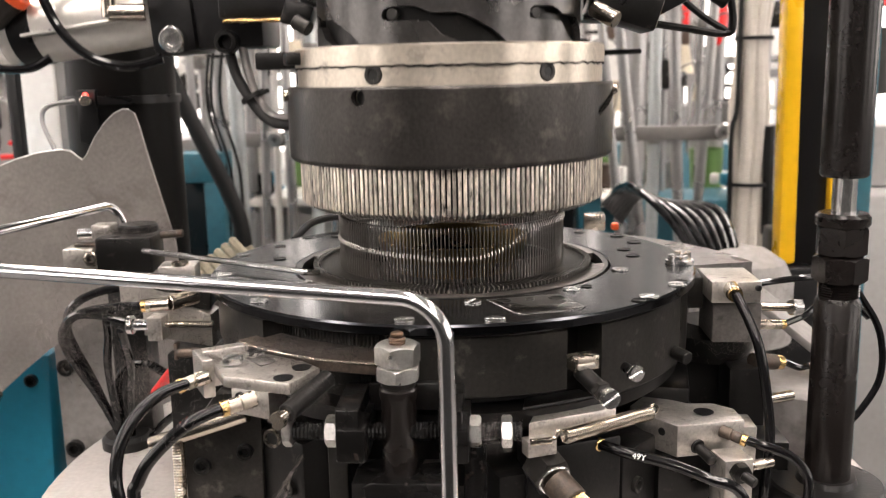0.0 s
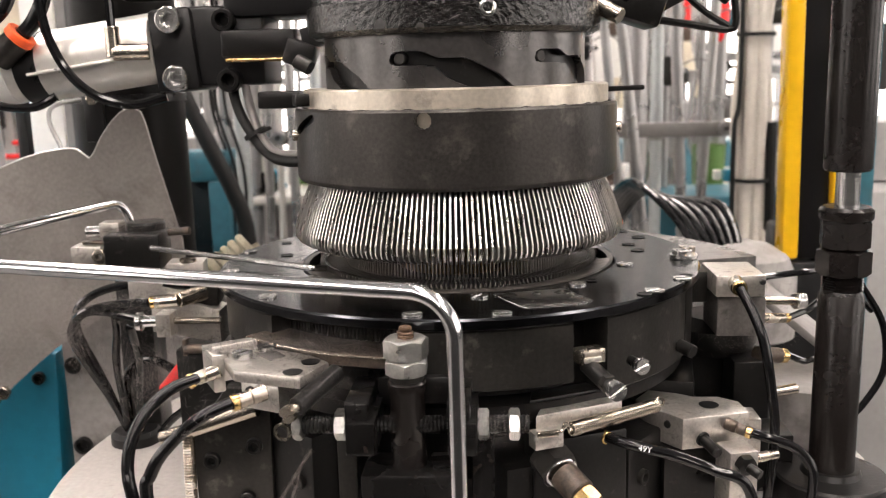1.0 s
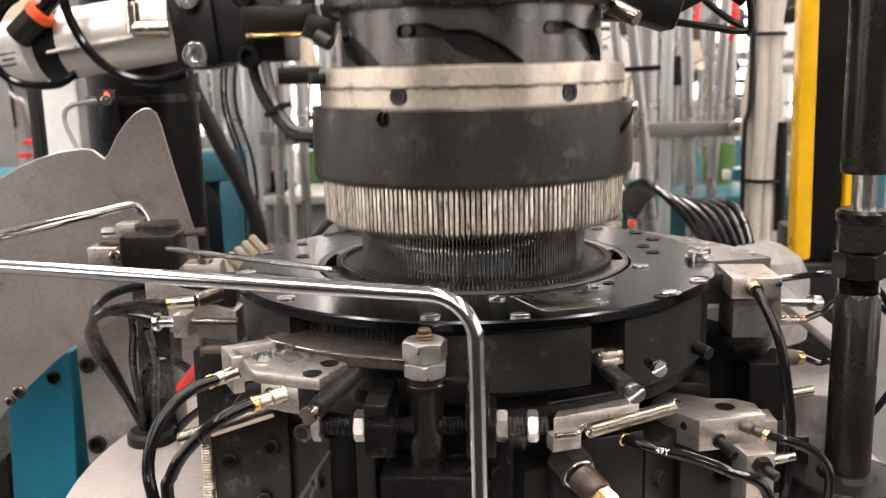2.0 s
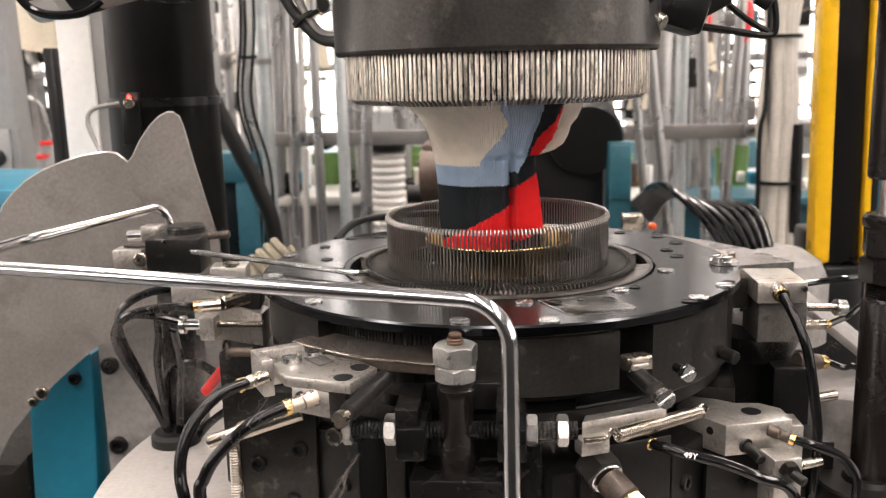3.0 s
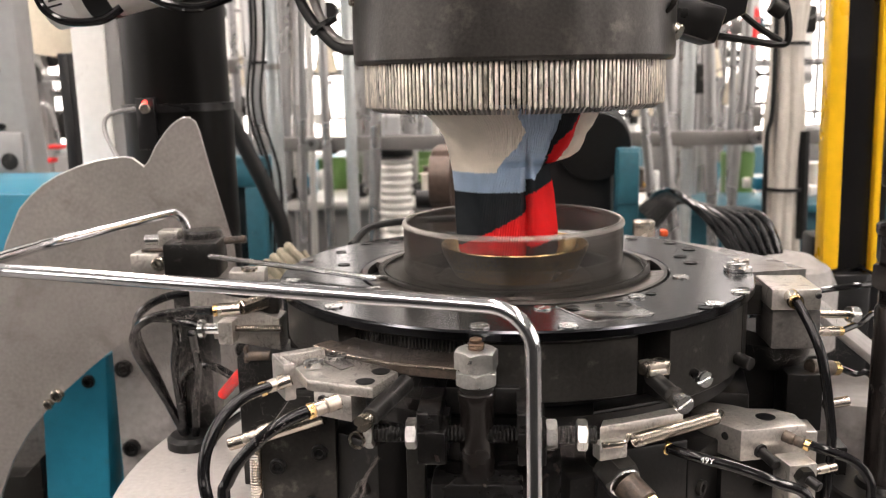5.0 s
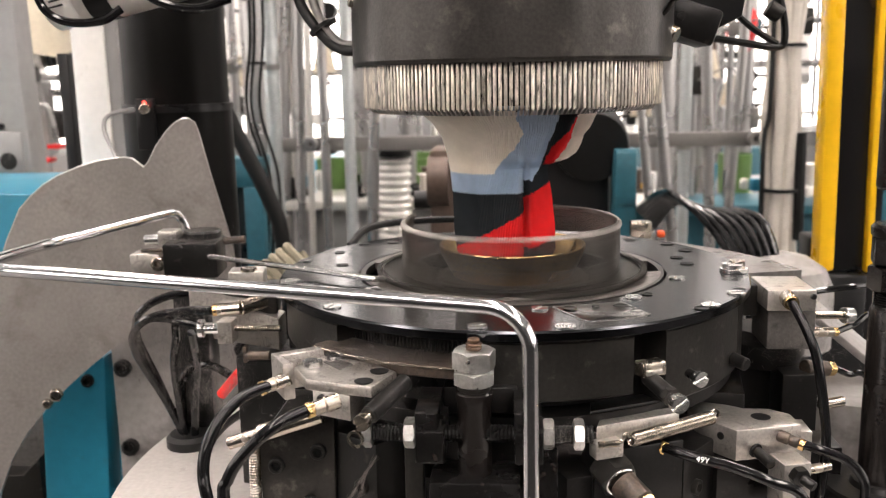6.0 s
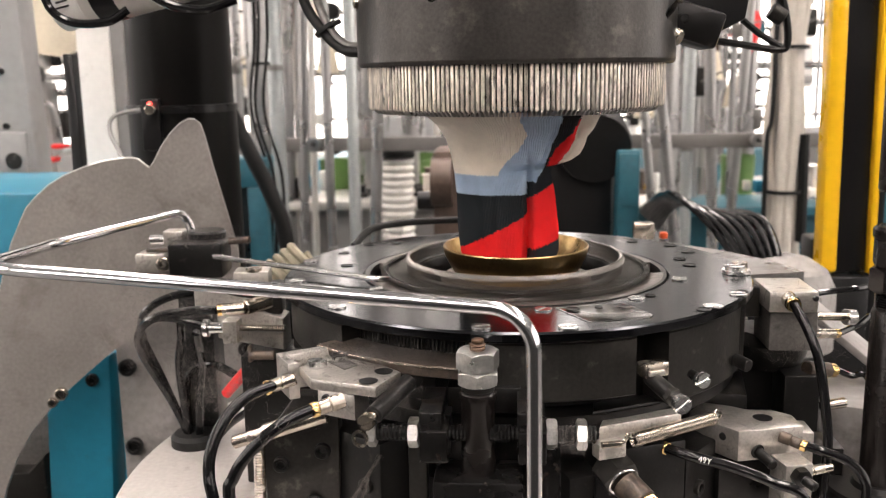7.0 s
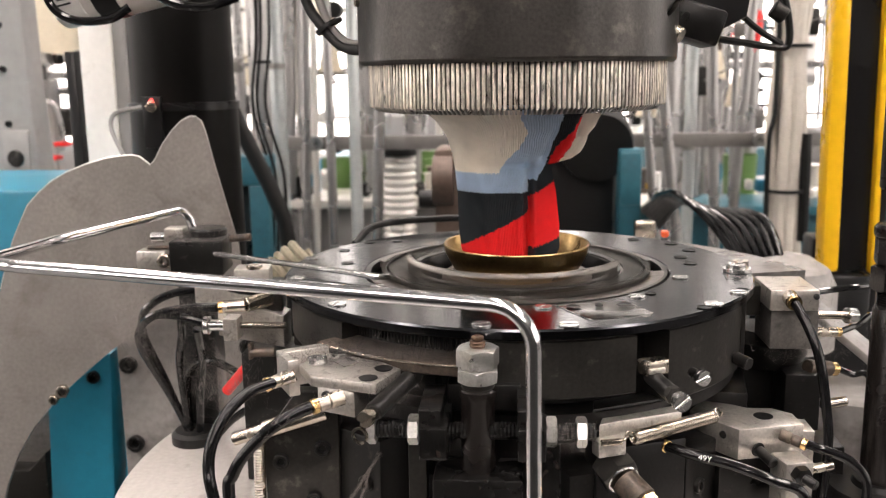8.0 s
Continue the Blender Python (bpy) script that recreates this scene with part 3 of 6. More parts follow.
def cut_shell(r, ri, z0, z1, na, nz, cut):
    """A fine drum shell with openings cut through it where cut(angle, height) says so."""
    bm = bmesh.new()
    keep = [[not cut(360.0 * (i + 0.5) / na, z0 + (z1 - z0) * (k + 0.5) / nz) for k in range(nz)] for i in range(na)]
    cache = {}

    def v(i, k, rad):
        key = (i % na, k, rad)
        if key not in cache:
            q = 2 * math.pi * key[0] / na
            cache[key] = bm.verts.new((rad * math.sin(q), -rad * math.cos(q), z0 + (z1 - z0) * k / nz))
        return cache[key]
    for i in range(na):
        for k in range(nz):
            if not keep[i][k]:
                continue
            bm.faces.new((v(i, k, r), v(i + 1, k, r), v(i + 1, k + 1, r), v(i, k + 1, r)))
            if not keep[(i + 1) % na][k]:
                bm.faces.new((v(i + 1, k, r), v(i + 1, k, ri), v(i + 1, k + 1, ri), v(i + 1, k + 1, r)))
            if not keep[i - 1][k]:
                bm.faces.new((v(i, k, ri), v(i, k, r), v(i, k + 1, r), v(i, k + 1, ri)))
            if k + 1 < nz and not keep[i][k + 1]:
                bm.faces.new((v(i, k + 1, r), v(i + 1, k + 1, r), v(i + 1, k + 1, ri), v(i, k + 1, ri)))
            if k and not keep[i][k - 1]:
                bm.faces.new((v(i, k, ri), v(i + 1, k, ri), v(i + 1, k, r), v(i, k, r)))
    return bm


def core_cut(a, z):
    return inside(SLOT, (a + 24.0) % 60.0, z)


def hole_cut(a, z):
    for s in (-26.5, 98.0, 153.0, 243.0):
        d = (a - s + 180.0) % 360.0 - 180.0
        if math.hypot(d * 0.001225, z - 0.0463) < 0.0031:
            return True
    return False


def sleeve_cut(a, z):
    for s in (61.0, 181.0, 269.0):
        d = (a - s + 180.0) % 360.0 - 180.0
        w = min(max(d, 0.0), 19.0)
        if math.hypot((d - w) * 0.001225, z - 0.0390 - 0.0077 * w / 19.0) < 0.0019:
            return True
    return hole_cut(a, z)


core = part("core", at_head(lathe([(0.046, 0.030), (0.0526, 0.030), (0.0526, 0.100), (0.046, 0.100)], 96)), black_oxide, head, "inner core drum")
part("slotted_drum", at_head(cut_shell(0.0562, 0.0530, 0.0640, 0.0862, 900, 50, core_cut)), core_steel, core, "smooth black drum with slanting cam slots")
for a in (-20, 40, 100, 160, 220, 280):
    d = Vector((math.sin(radians(a)), -math.cos(radians(a)), 0))
    part("slot_roller", at_head(rod(d * 0.052 + Vector((0, 0, 0.0768)), d * 0.0555 + Vector((0, 0, 0.0768)), 0.0024, 14)), gunmetal, core)
cap = part("cap", at_head(lathe([(0.040, 0.0860), (0.0600, 0.0860), (0.0628, 0.0880), (0.0630, 0.0985), (0.0612, 0.1000), (0.0612, 0.1250), (0.040, 0.1250)], 96)), chipped_black, head, "chipped black upper collar")
part("cap_screw", at_head(socket_head((0.0150, -0.0602, 0.0945), 0.0032, 0.0016, (0.24, -0.97, 0))), clean_steel, cap)
part("drive_shaft", at_head(rod((0, 0, 0.12), (0, 0, 0.40), 0.050, 48)), black_oxide, head)
clamp = part("clamp_ring", at_head(lathe([(0.0570, 0.0300), (0.0655, 0.0300), (0.0655, 0.0575), (0.0663, 0.0580), (0.0663, 0.0650), (0.0655, 0.0656), (0.0570, 0.0656)], 96)), clamp_steel, head, "ground steel clamping ring")
for a in (-23.0, 37.0, 97, 157, 217, 277):
    d = Vector((math.sin(radians(a)), -math.cos(radians(a)), 0))
    part("clamp_screw", at_head(rod(d * 0.0640 + Vector((0, 0, 0.0545)), d * 0.06562 + Vector((0, 0, 0.0545)), 0.0040, 24)), black_oxide, clamp, "dark screw recess")
    part("clamp_screw", at_head(socket_head(d * 0.0650 + Vector((0, 0, 0.0545)), 0.0036, 0.0010, d)), gunmetal, clamp, "worn socket screw")
groove_rng = random.Random(9)
part("groove_lint", at_head(sweep([(0.0660 * math.sin(radians(a)), -0.0660 * math.cos(radians(a)), 0.0577 + groove_rng.uniform(-0.0005, 0.0004)) for a in range(-84, 85, 2)], 0.00042, 6, raw=True)), dark_lint, clamp, "dark lint caught in the groove")
for a in (-66, 114):
    d = Vector((math.sin(radians(a)), -math.cos(radians(a)), 0))
    part("lug", at_head(box(d * 0.068 + Vector((0, 0, 0.0615)), (0.008, 0.008, 0.005), 0.001, a)), black_oxide, clamp)
sleeve = part("sleeve", at_head(merge(lathe([(0.0676, 0.0200), (0.0690, 0.0196), (0.0700, 0.0206), (0.0702, 0.0215), (0.0676, 0.0216)], 180), lathe([(0.0676, 0.0490), (0.0702, 0.0492), (0.0696, 0.0502), (0.0676, 0.0502)], 180), cut_shell(0.0702, 0.0678, 0.0215, 0.0492, 900, 70, sleeve_cut))), sleeve_steel, head, "worn blackened sliding sleeve")
# Black sheet behind the sleeve slots paints in the shade of their depth
part("liner", at_head(cut_shell(0.0676, 0.0671, 0.0216, 0.0490, 720, 60, hole_cut)), black_oxide, sleeve, "black sheet standing in for shade inside the slots")
d = Vector((math.sin(radians(-26.5)), -math.cos(radians(-26.5)), 0))
part("stop_screw", at_head(rod(d * 0.0640 + Vector((0, 0, 0.0463)), d * 0.0662 + Vector((0, 0, 0.0463)), 0.0034, 16)), black_oxide, clamp)
for a in (61, -91, 181):
    d = Vector((math.sin(radians(a + 19)), -math.cos(radians(a + 19)), 0))
    part("slot_pin", at_head(rod(d * 0.066 + Vector((0, 0, 0.0467)), d * 0.0722 + Vector((0, 0, 0.0467)), 0.0024, 16)), nickel, clamp)
d = Vector((math.sin(radians(100)), -math.cos(radians(100)), 0))
part("side_pin", at_head(rod(d * 0.066 + Vector((0, 0, 0.062)), d * 0.086 + Vector((0, 0, 0.0625)), 0.0012, 10)), black_oxide, clamp)
carrier = part("strip_carrier", at_head(lathe([(0.0600, 0.0190), (0.0652, 0.0190), (0.0652, 0.0290), (0.0600, 0.0290)], 96)), black_oxide, head)
jack = part("jack_ring", at_head(lathe([(0.0500, 0.0215), (0.0590, 0.0215), (0.0590, 0.0290), (0.0500, 0.0290)], 96)), black_oxide, head)
# Black drum added behind the blades so that the gaps between them stay dark
part("inner_drum", at_head(lathe([(0.0530, 0.0030), (0.0545, 0.0030), (0.0545, 0.0285), (0.0530, 0.0285)], 96)), black_oxide, head)
strip_bm = merge(box((0, -0.0657, 0.0120), (0.00142, 0.0008, 0.0200), 0.0002), box((0, -0.0640, 0.0060), (0.0006, 0.0030, 0.0090), 0))
strip_me = bpy.data.meshes.new("strip")
strip_bm.to_mesh(strip_me)
strip_bm.free()
strip_me.materials.append(strip_steel)
smooth(strip_me, 50)
# blade: pivot at its top, foot curled inward
bl = [(0.0025, 0.001), (0.0032, -0.012), (0.0030, -0.0235), (0.0022, -0.0262), (0.0004, -0.0278), (-0.0060, -0.0282), (-0.0066, -0.0268), (-0.0020, -0.0258), (-0.0004, -0.0225), (-0.0004, 0.001)]
blade_bm = prism([(-r, z) for r, z in bl], "x", -0.00036, 0.00036)
blade_me = bpy.data.meshes.new("blade")
blade_bm.to_mesh(blade_me)
blade_bm.free()
blade_me.materials.append(blade_steel)
blades = []
for i in range(NEEDLES):
    turn = pose(0, 0, 0, 0, 0, 360.0 * i / NEEDLES)
    s = new("strip", strip_me)
    s.parent = carrier
    s.matrix_basis = turn
    b = new("blade", blade_me)
    b.parent = jack
    base = turn @ pose(0, -0.0620, 0.0275)
    b.matrix_basis = base
    blades.append((b, base))

# ---- sock ----
def mix_at(z, rows):
    return float(np.interp(z, [r[0] for r in rows], [r[1] for r in rows]))


CREAM_TO = [(46, -7), (51.5, -3.7), (57.5, 2), (64, 5.8), (71, 2.7)]
BLUE_TO = [(43.5, 10), (47.5, 12.8), (57.5, 15.5), (63, 18), (71, 20.4)]
NAVY_TO = [(49, 14.8), (53.5, 15.6), (57.5, 18.0), (61.5, 21.8), (65, 26.0), (71, 28.5)]
RED_TO = [(49, 19), (51, 20), (53.5, 22), (57.5, 25), (61.5, 26.8), (65, 27.2), (71, 28.5)]


def sock_colour(x, z, front):
    """Which yarn shows at a place, in millimetres: 0 cream, 1 blue, 2 navy, 3 red."""
    if not front:
        x = 2 * 6 - x if x < 24 else x
    if z > 46 or (z > 42.6 and x > 6):
        for colour, edge in ((0, CREAM_TO), (1, BLUE_TO), (2, NAVY_TO), (3, RED_TO)):
            if x < mix_at(z, edge) and not (colour == 3 and z < 49.5):
                return colour
        return 0 if z > 49.5 else 2
    if x < 6:
        if z > 37:
            return 1
        return 2 if z > 16 + (x + 16.5) * 0.524 else 3
    if z > 35 + (x - 6) * 0.5:
        return 2
    return 3 if z > 11.5 + (x - 6) * 0.25 else 2


def build_sock():
    COLS, ROWS = 400, 150
    bm = bmesh.new()
    zs = [74.5 - 74.5 * k / ROWS for k in range(ROWS + 1)]
    left = [(0, -20), (9.5, -24.4), (20, -25.6), (36, -26.0), (46, -27.0), (54, -28.4), (61.5, -30.6), (68, -35.0), (72, -39.5), (74.5, -44)]
    right = [(0, 17), (9.5, 20.6), (20, 20.4), (36, 18.6), (46, 16.6), (48.2, 17.2), (49.6, 21), (51, 26), (53.5, 30), (57.5, 32.2), (61.5, 33.2), (65, 36.2), (71, 38.6), (74.5, 44)]
    deep = [(0, 15), (9.5, 16), (36, 17), (50, 20), (61.5, 28), (68, 34.0), (72, 39.5), (74.5, 44)]
    rows = []
    for z in zs:
        l, r, d = mix_at(z, left), mix_at(z, right), mix_at(z, deep)
        cx, ax = (l + r) / 2, (r - l) / 2
        fade = min(max((62 - z) / 25, 0), 1)
        lobe = min(max((z - 48) / 4, 0), 1) * min(max((72 - z) / 6, 0), 1)
        fold = mix_at(z, RED_TO)
        ring = []
        for c in range(COLS):
            a = 2 * math.pi * c / COLS
            x, y = cx + ax * math.cos(a), d * math.sin(a)
            if y < 4:
                y += fade * 7.5 * math.exp(-((x - 6.3) / 1.9) ** 2) + fade * 1.5 * math.exp(-((x + 8) / 1.6) ** 2)
                y += fade * 0.7 * math.exp(-((x + 1.5) / 1.0) ** 2)
                # the heel pouch is folded behind the leg
                y += lobe * 3.0 * math.exp(-((x - fold) / 1.6) ** 2) + lobe * 4.0 / (1 + math.exp(-(x - fold) * 1.2))
                y += lobe * 1.6 * math.exp(-((x - mix_at(z, BLUE_TO) + 2.0) / 1.4) ** 2)
            y += fade * 1.2 * math.sin(x * 0.35 + z * 0.05)
            y += 0.25 * math.sin(x * 0.9 + z * 0.31) * math.sin(z * 0.22 + 1.0)
            rib = 0.27 * (1 if c % 2 else -1)
            x += rib * math.cos(a)
            y += rib * math.sin(a)
            ring.append(bm.verts.new((x / 1000, y / 1000, z / 1000)))
        rows.append(ring)
    for i, (p, q) in enumerate(zip(rows, rows[1:])):
        for c in range(COLS):
            e = (c + 1) % COLS
            f = bm.faces.new((p[c], q[c], q[e], p[e]))
            m = f.calc_center_median() * 1000
            j = ((c // 2 * 7919) % 101 / 101 - 0.5) * 0.9
            f.material_index = sock_colour(m.x, m.z + j, m.y < 6)
    return bm


sock = thing("sock", (0, 0, 0), "half-finished ribbed sock in cream, pale blue, navy and red", "sock")
whole = build_sock()
for k, (nm, yarn, lab) in enumerate((("cream_panel", yarn_cream, "ribbed cream knit"), ("blue_band", yarn_blue, "pale blue knit band"), ("navy_band", yarn_navy, "dark navy knit band"), ("red_panel", yarn_red, "bright red knit"))):
    piece = whole.copy()
    bmesh.ops.delete(piece, geom=[f for f in piece.faces if f.material_index != k], context="FACES")
    for f in piece.faces:
        f.material_index = 0
    part(nm, piece, yarn, sock, lab)
whole.free()
SOCK_HOME = sock.location.copy()


# ---- chrome guard rail ----
rail_path = bent([(0.0064, -0.1585, -0.097), (0.0058, -0.1580, 0.0218), (-0.1900, -0.1150, 0.0256), (-0.2030, -0.0400, 0.0195), (-0.1742, 0.0480, 0.0212), (-0.1700, 0.0500, 0.004)], [0.0135, 0.026, 0.040, 0.0105], 12)
solo("guard_rail", sweep(rail_path, 0.0024, 16, raw=True), chrome, "bent chrome guard rod in front of the cam plate", "guard rail")

# ---- front stud with two nuts, and its clamp ----
fs = thing("adjusting_post", (-0.0125, -0.118, -0.098), "black post with a bright hex nut and a threaded stud", "machine post")
part("stud", merge(thread((-0.0125, -0.118, -0.012), (-0.0125, -0.118, -0.0004), 0.0029, 0.0009), rod((-0.0125, -0.118, -0.0004), (-0.0125, -0.118, 0.0012), 0.0022, 14)), rusty, fs, "rusty threaded stud end")
part("lock_nut", hexa((-0.0125, -0.118, -0.0150), (-0.0125, -0.118, -0.0098), 0.0077, 0.0027, 0.52), zinc_worn, fs, "bright zinc jam nut")
part("nut", hexa((-0.0125, -0.118, -0.0096), (-0.0125, -0.118, -0.0026), 0.0077, 0.0027, 0.30), zinc_worn, fs, "bright zinc hex nut")
part("neck", rod((-0.0125, -0.118, -0.0172), (-0.0125, -0.118, -0.0150), 0.0058, 24), gunmetal, fs)
part("sleeve", lathe([(0, -0.050), (0.0060, -0.050), (0.0060, -0.0215), (0.0065, -0.0205), (0.0065, -0.0178), (0.0054, -0.0170), (0, -0.0170)], 32, m=pose(-0.0125, -0.118, 0), closed=False), post_black, fs)
part("foot_block", box((-0.0125, -0.118, -0.0725), (0.031, 0.020, 0.051), 0.0012), oily_black, fs)
part("foot_screw", slot_head((-0.0010, -0.1215, -0.0470), 0.0034, 0.001, 40), oily_black, fs)

cr = thing("clamp_spindle", (-0.012, -0.130, -0.040), "black threaded cross spindle with bright lock nuts", "machine spindle")
part("spindle", thread((-0.0507, -0.1200, -0.0322), (0.0280, -0.1200, -0.0322), 0.0032, 0.0013), oily_black, cr)
for x0, x1, tn in ((-0.0368, -0.0329, 0.2), (0.0109, 0.0147, 0.35), (0.0212, 0.0249, 0.1), (-0.0510, -0.0478, 0.3)):
    part("nut", hexa((x0, -0.120, -0.0322), (x1, -0.120, -0.0322), 0.0054, 0.0030, tn), zinc_worn, cr, "worn hex lock nut")
for x in (-0.0273, 0.0060):
    part("cheek", prism([(-0.0049, -0.0396), (0.0049, -0.0396), (0.0049, -0.0277), (0.0027, -0.0277), (0.0027, -0.0218), (-0.0049, -0.0218)], "y", -0.1285, -0.1020, 0.0006), oily_black, cr, "square black clamp cheek").location += Vector((x, 0, 0))
    part("cheek_face", box((x, -0.1287, -0.0336), (0.0094, 0.0030, 0.0114), 0.0006), oily_black, cr)
part("bridge", box((-0.0109, -0.1014, -0.0254), (0.0265, 0.010, 0.010), 0.0008), oily_black, cr)
part("leg", box((-0.0342, -0.1133, -0.0680), (0.0067, 0.006, 0.060), 0.0008), gunmetal, cr)
part("leg", box((0.0124, -0.1128, -0.0680), (0.0078, 0.008, 0.060), 0.0008), oily_black, cr)

# ---- left valve block with hoses ----
lb = thing("valve_block", (-0.064, -0.108, -0.024), "worn steel air block with screws and brass hose fittings", "valve block")
part("body", prism([(-0.0785, -0.1040), (-0.0712, -0.1175), (-0.0470, -0.1252), (-0.0405, -0.1085), (-0.0655, -0.0830)], "z", -0.0180, -0.0140, 0.0005), silver, lb, "machined steel block")
part("arm_plate", prism([(-0.0900, -0.0925), (-0.0679, -0.0785), (-0.0650, -0.0828), (-0.0852, -0.0955), (-0.0785, -0.1042), (-0.0820, -0.1062)], "z", -0.0262, -0.0125, 0.0005), silver, lb, "bright angled side plate")
part("lower_step", prism([(-0.0692, -0.1160), (-0.0550, -0.1225), (-0.0520, -0.1100), (-0.0690, -0.1010)], "z", -0.0275, -0.0182, 0.0005), silver, lb)
# Recess drawn as a thin darker patch lying on the block
part("recess", prism([(-0.0690, -0.0985), (-0.0610, -0.1075), (-0.0570, -0.1020), (-0.0630, -0.0945)], "z", -0.0143, -0.0137, 0.0), linty_grey, lb, "darker patch for the recess round the screw")
for x, y in ((-0.0716, -0.1044), (-0.0649, -0.0966)):
    part("screw", slot_head((x, y, -0.0137), 0.0037, 0.0022, 60), clean_steel, lb)
for x, y in ((-0.0504, -0.1198), (-0.0465, -0.1091)):
    part("bore", lathe([(0.0024, -0.0004), (0.0034, 0.0005), (0.0030, 0.0005), (0.0, 0.0003)], 20, m=pose(x, y, -0.0141), closed=False), black_paint, lb, "dark counterbored hole")
part("front_hole", rod((-0.0655, -0.1165, -0.0210), (-0.0660, -0.1190, -0.0210), 0.0017, 14), black_paint, lb)


def fitting(parent, p, d, r=0.0028, length=0.011, metal=None):
    p, d = Vector(p), Vector(d).normalized()
    part("fitting", merge(rod(p, p + d * length * 0.55, r, 18), rod(p + d * length * 0.55, p + d * length, r * 0.9, 18)), metal or nickel, parent, "nickel push-in hose fitting")
    part("collar", pipe(p + d * length, p + d * (length + 0.0022), r * 0.98, r * 0.72, 18), brass, parent, "brass release collar")


fitting(lb, (-0.0800, -0.1040, -0.0182), (-0.86, -0.30, -0.25), 0.0027, 0.0095)
fitting(lb, (-0.0580, -0.1270, -0.0180), (-0.72, -0.50, -0.12), 0.0028, 0.0095)
solo("air_hose", sweep([(-0.0855, -0.1060, -0.0198), (-0.0952, -0.1120, -0.0223), (-0.1013, -0.1200, -0.0274), (-0.1053, -0.1250, -0.0359), (-0.1063, -0.1280, -0.0450), (-0.1043, -0.1300, -0.0560), (-0.0990, -0.128, -0.0950)], 0.0021, 12), hose_black, "glossy black air hose bending down from a brass fitting", "hose", "air hoses")
solo("air_hose", sweep([(-0.0640, -0.1308, -0.0186), (-0.0763, -0.1380, -0.0224), (-0.0877, -0.1400, -0.0322), (-0.0936, -0.1400, -0.0412), (-0.0954, -0.1400, -0.0500), (-0.0930, -0.1370, -0.0950)], 0.0021, 12), hose_black, "glossy black air hose bending down from a brass fitting", "hose", "air hoses")
ls = thing("lever_screw", (-0.0485, -0.133, -0.030), "nickel slotted lever screw furred with grey lint", "screw")
part("shank", rod((-0.0370, -0.1120, -0.0165), (-0.0470, -0.1320, -0.0215), 0.0032, 16), black_oxide, ls)
part("neck", rod((-0.0462, -0.1305, -0.0212), (-0.0485, -0.1350, -0.0222), 0.0019, 14), nickel, ls)
part("head", slot_head((-0.0484, -0.1348, -0.0222), 0.0029, 0.0022, 30, (-0.35, -0.93, -0.1)), nickel, ls)
part("hook_plate", lathe([(0.0022, 0), (0.0030, 0), (0.0030, 0.001), (0.0022, 0.001)], 20, m=along((-0.0510, -0.1350, -0.0285), (-0.0520, -0.1380, -0.0285))), nickel, ls)

pr = thing("pivot_rod", (-0.094, -0.090, -0.058), "dull steel pivot rod with a hanging tension spring", "machine rod")
part("rod", merge(rod((-0.1095, -0.0900, -0.0499), (-0.0960, -0.0900, -0.0455), 0.0026, 18), rod((-0.0970, -0.0900, -0.0458), (-0.0720, -0.0900, -0.0375), 0.0036, 18)), nickel, pr)
part("spring", coil((-0.1015, -0.0830, -0.0500), (-0.1025, -0.0830, -0.0960), 0.0021, 0.0004, 40, 5), nickel, pr, "fine steel tension spring")
part("bearing_plate", prism([(-0.1000, -0.0975), (-0.0700, -0.0975), (-0.0690, -0.0330), (-0.0860, -0.0330), (-0.1000, -0.0520)], "y", -0.082, -0.074, 0.0008), gunmetal, pr, "oily steel side plate")
for x, z in ((-0.093, -0.062), (-0.080, -0.078), (-0.086, -0.088), (-0.076, -0.056)):
    part("screw", socket_head((x, -0.082, z), 0.0032, 0.0022, (0, -1, 0)), black_oxide, pr)

# ---- left rear feeder group ----
fb = thing("feeder_bracket", (-0.165, 0.03, -0.014), "dusty black feeder block with steel clamp blocks", "bracket")
part("body", box((-0.1620, 0.0330, -0.0005), (0.0270, 0.024, 0.0180), 0.001, 6), black_oxide, fb, "oily black block")
part("top_disc", lathe([(0, 0.0085), (0.0098, 0.0085), (0.0098, 0.0115), (0.0088, 0.0125), (0, 0.0125)], 28, m=pose(-0.1600, 0.0400, 0), closed=False), black_oxide, fb)
part("clamp_block", box((-0.1872, 0.0330, -0.0040), (0.0150, 0.012, 0.0120), 0.0008, 4), silver, fb, "bright steel clamp block")
part("clamp_block", box((-0.1758, 0.0360, 0.0095), (0.0100, 0.010, 0.0075), 0.0008, 4), silver, fb, "bright steel clamp block")
part("thumb_screw", rod((-0.1880, 0.0330, 0.0085), (-0.1800, 0.0340, 0.0085), 0.0028, 16), clean_steel, fb)
part("thumb_screw", rod((-0.1905, 0.0330, 0.0030), (-0.1770, 0.0330, 0.0030), 0.0011, 12), bronze, fb)
part("nut", hexa((-0.1785, 0.0270, -0.0025), (-0.1785, 0.0230, -0.0025), 0.0040, 0.0018), nickel, fb)
part("finger", rod((-0.1500, 0.0420, 0.0060), (-0.1380, 0.0420, 0.0070), 0.0020, 12), bronze, fb)
part("base", box((-0.165, 0.036, -0.055), (0.018, 0.016, 0.088), 0.001), black_oxide, fb)
feed = [(-0.1490, 0.0170, 0.0028), (-0.1250, 0.0020, 0.0032), (-0.0900, -0.0180, 0.0034), (-0.0630, -0.0325, 0.0030), (-0.0585, -0.0330, 0.0026), (-0.0555, -0.0290, 0.0018)]
solo("yarn_feed_tube", sweep(feed, 0.0014, 10), clean_steel, "thin steel yarn feed tube reaching to the sinker ring", "feed tube")

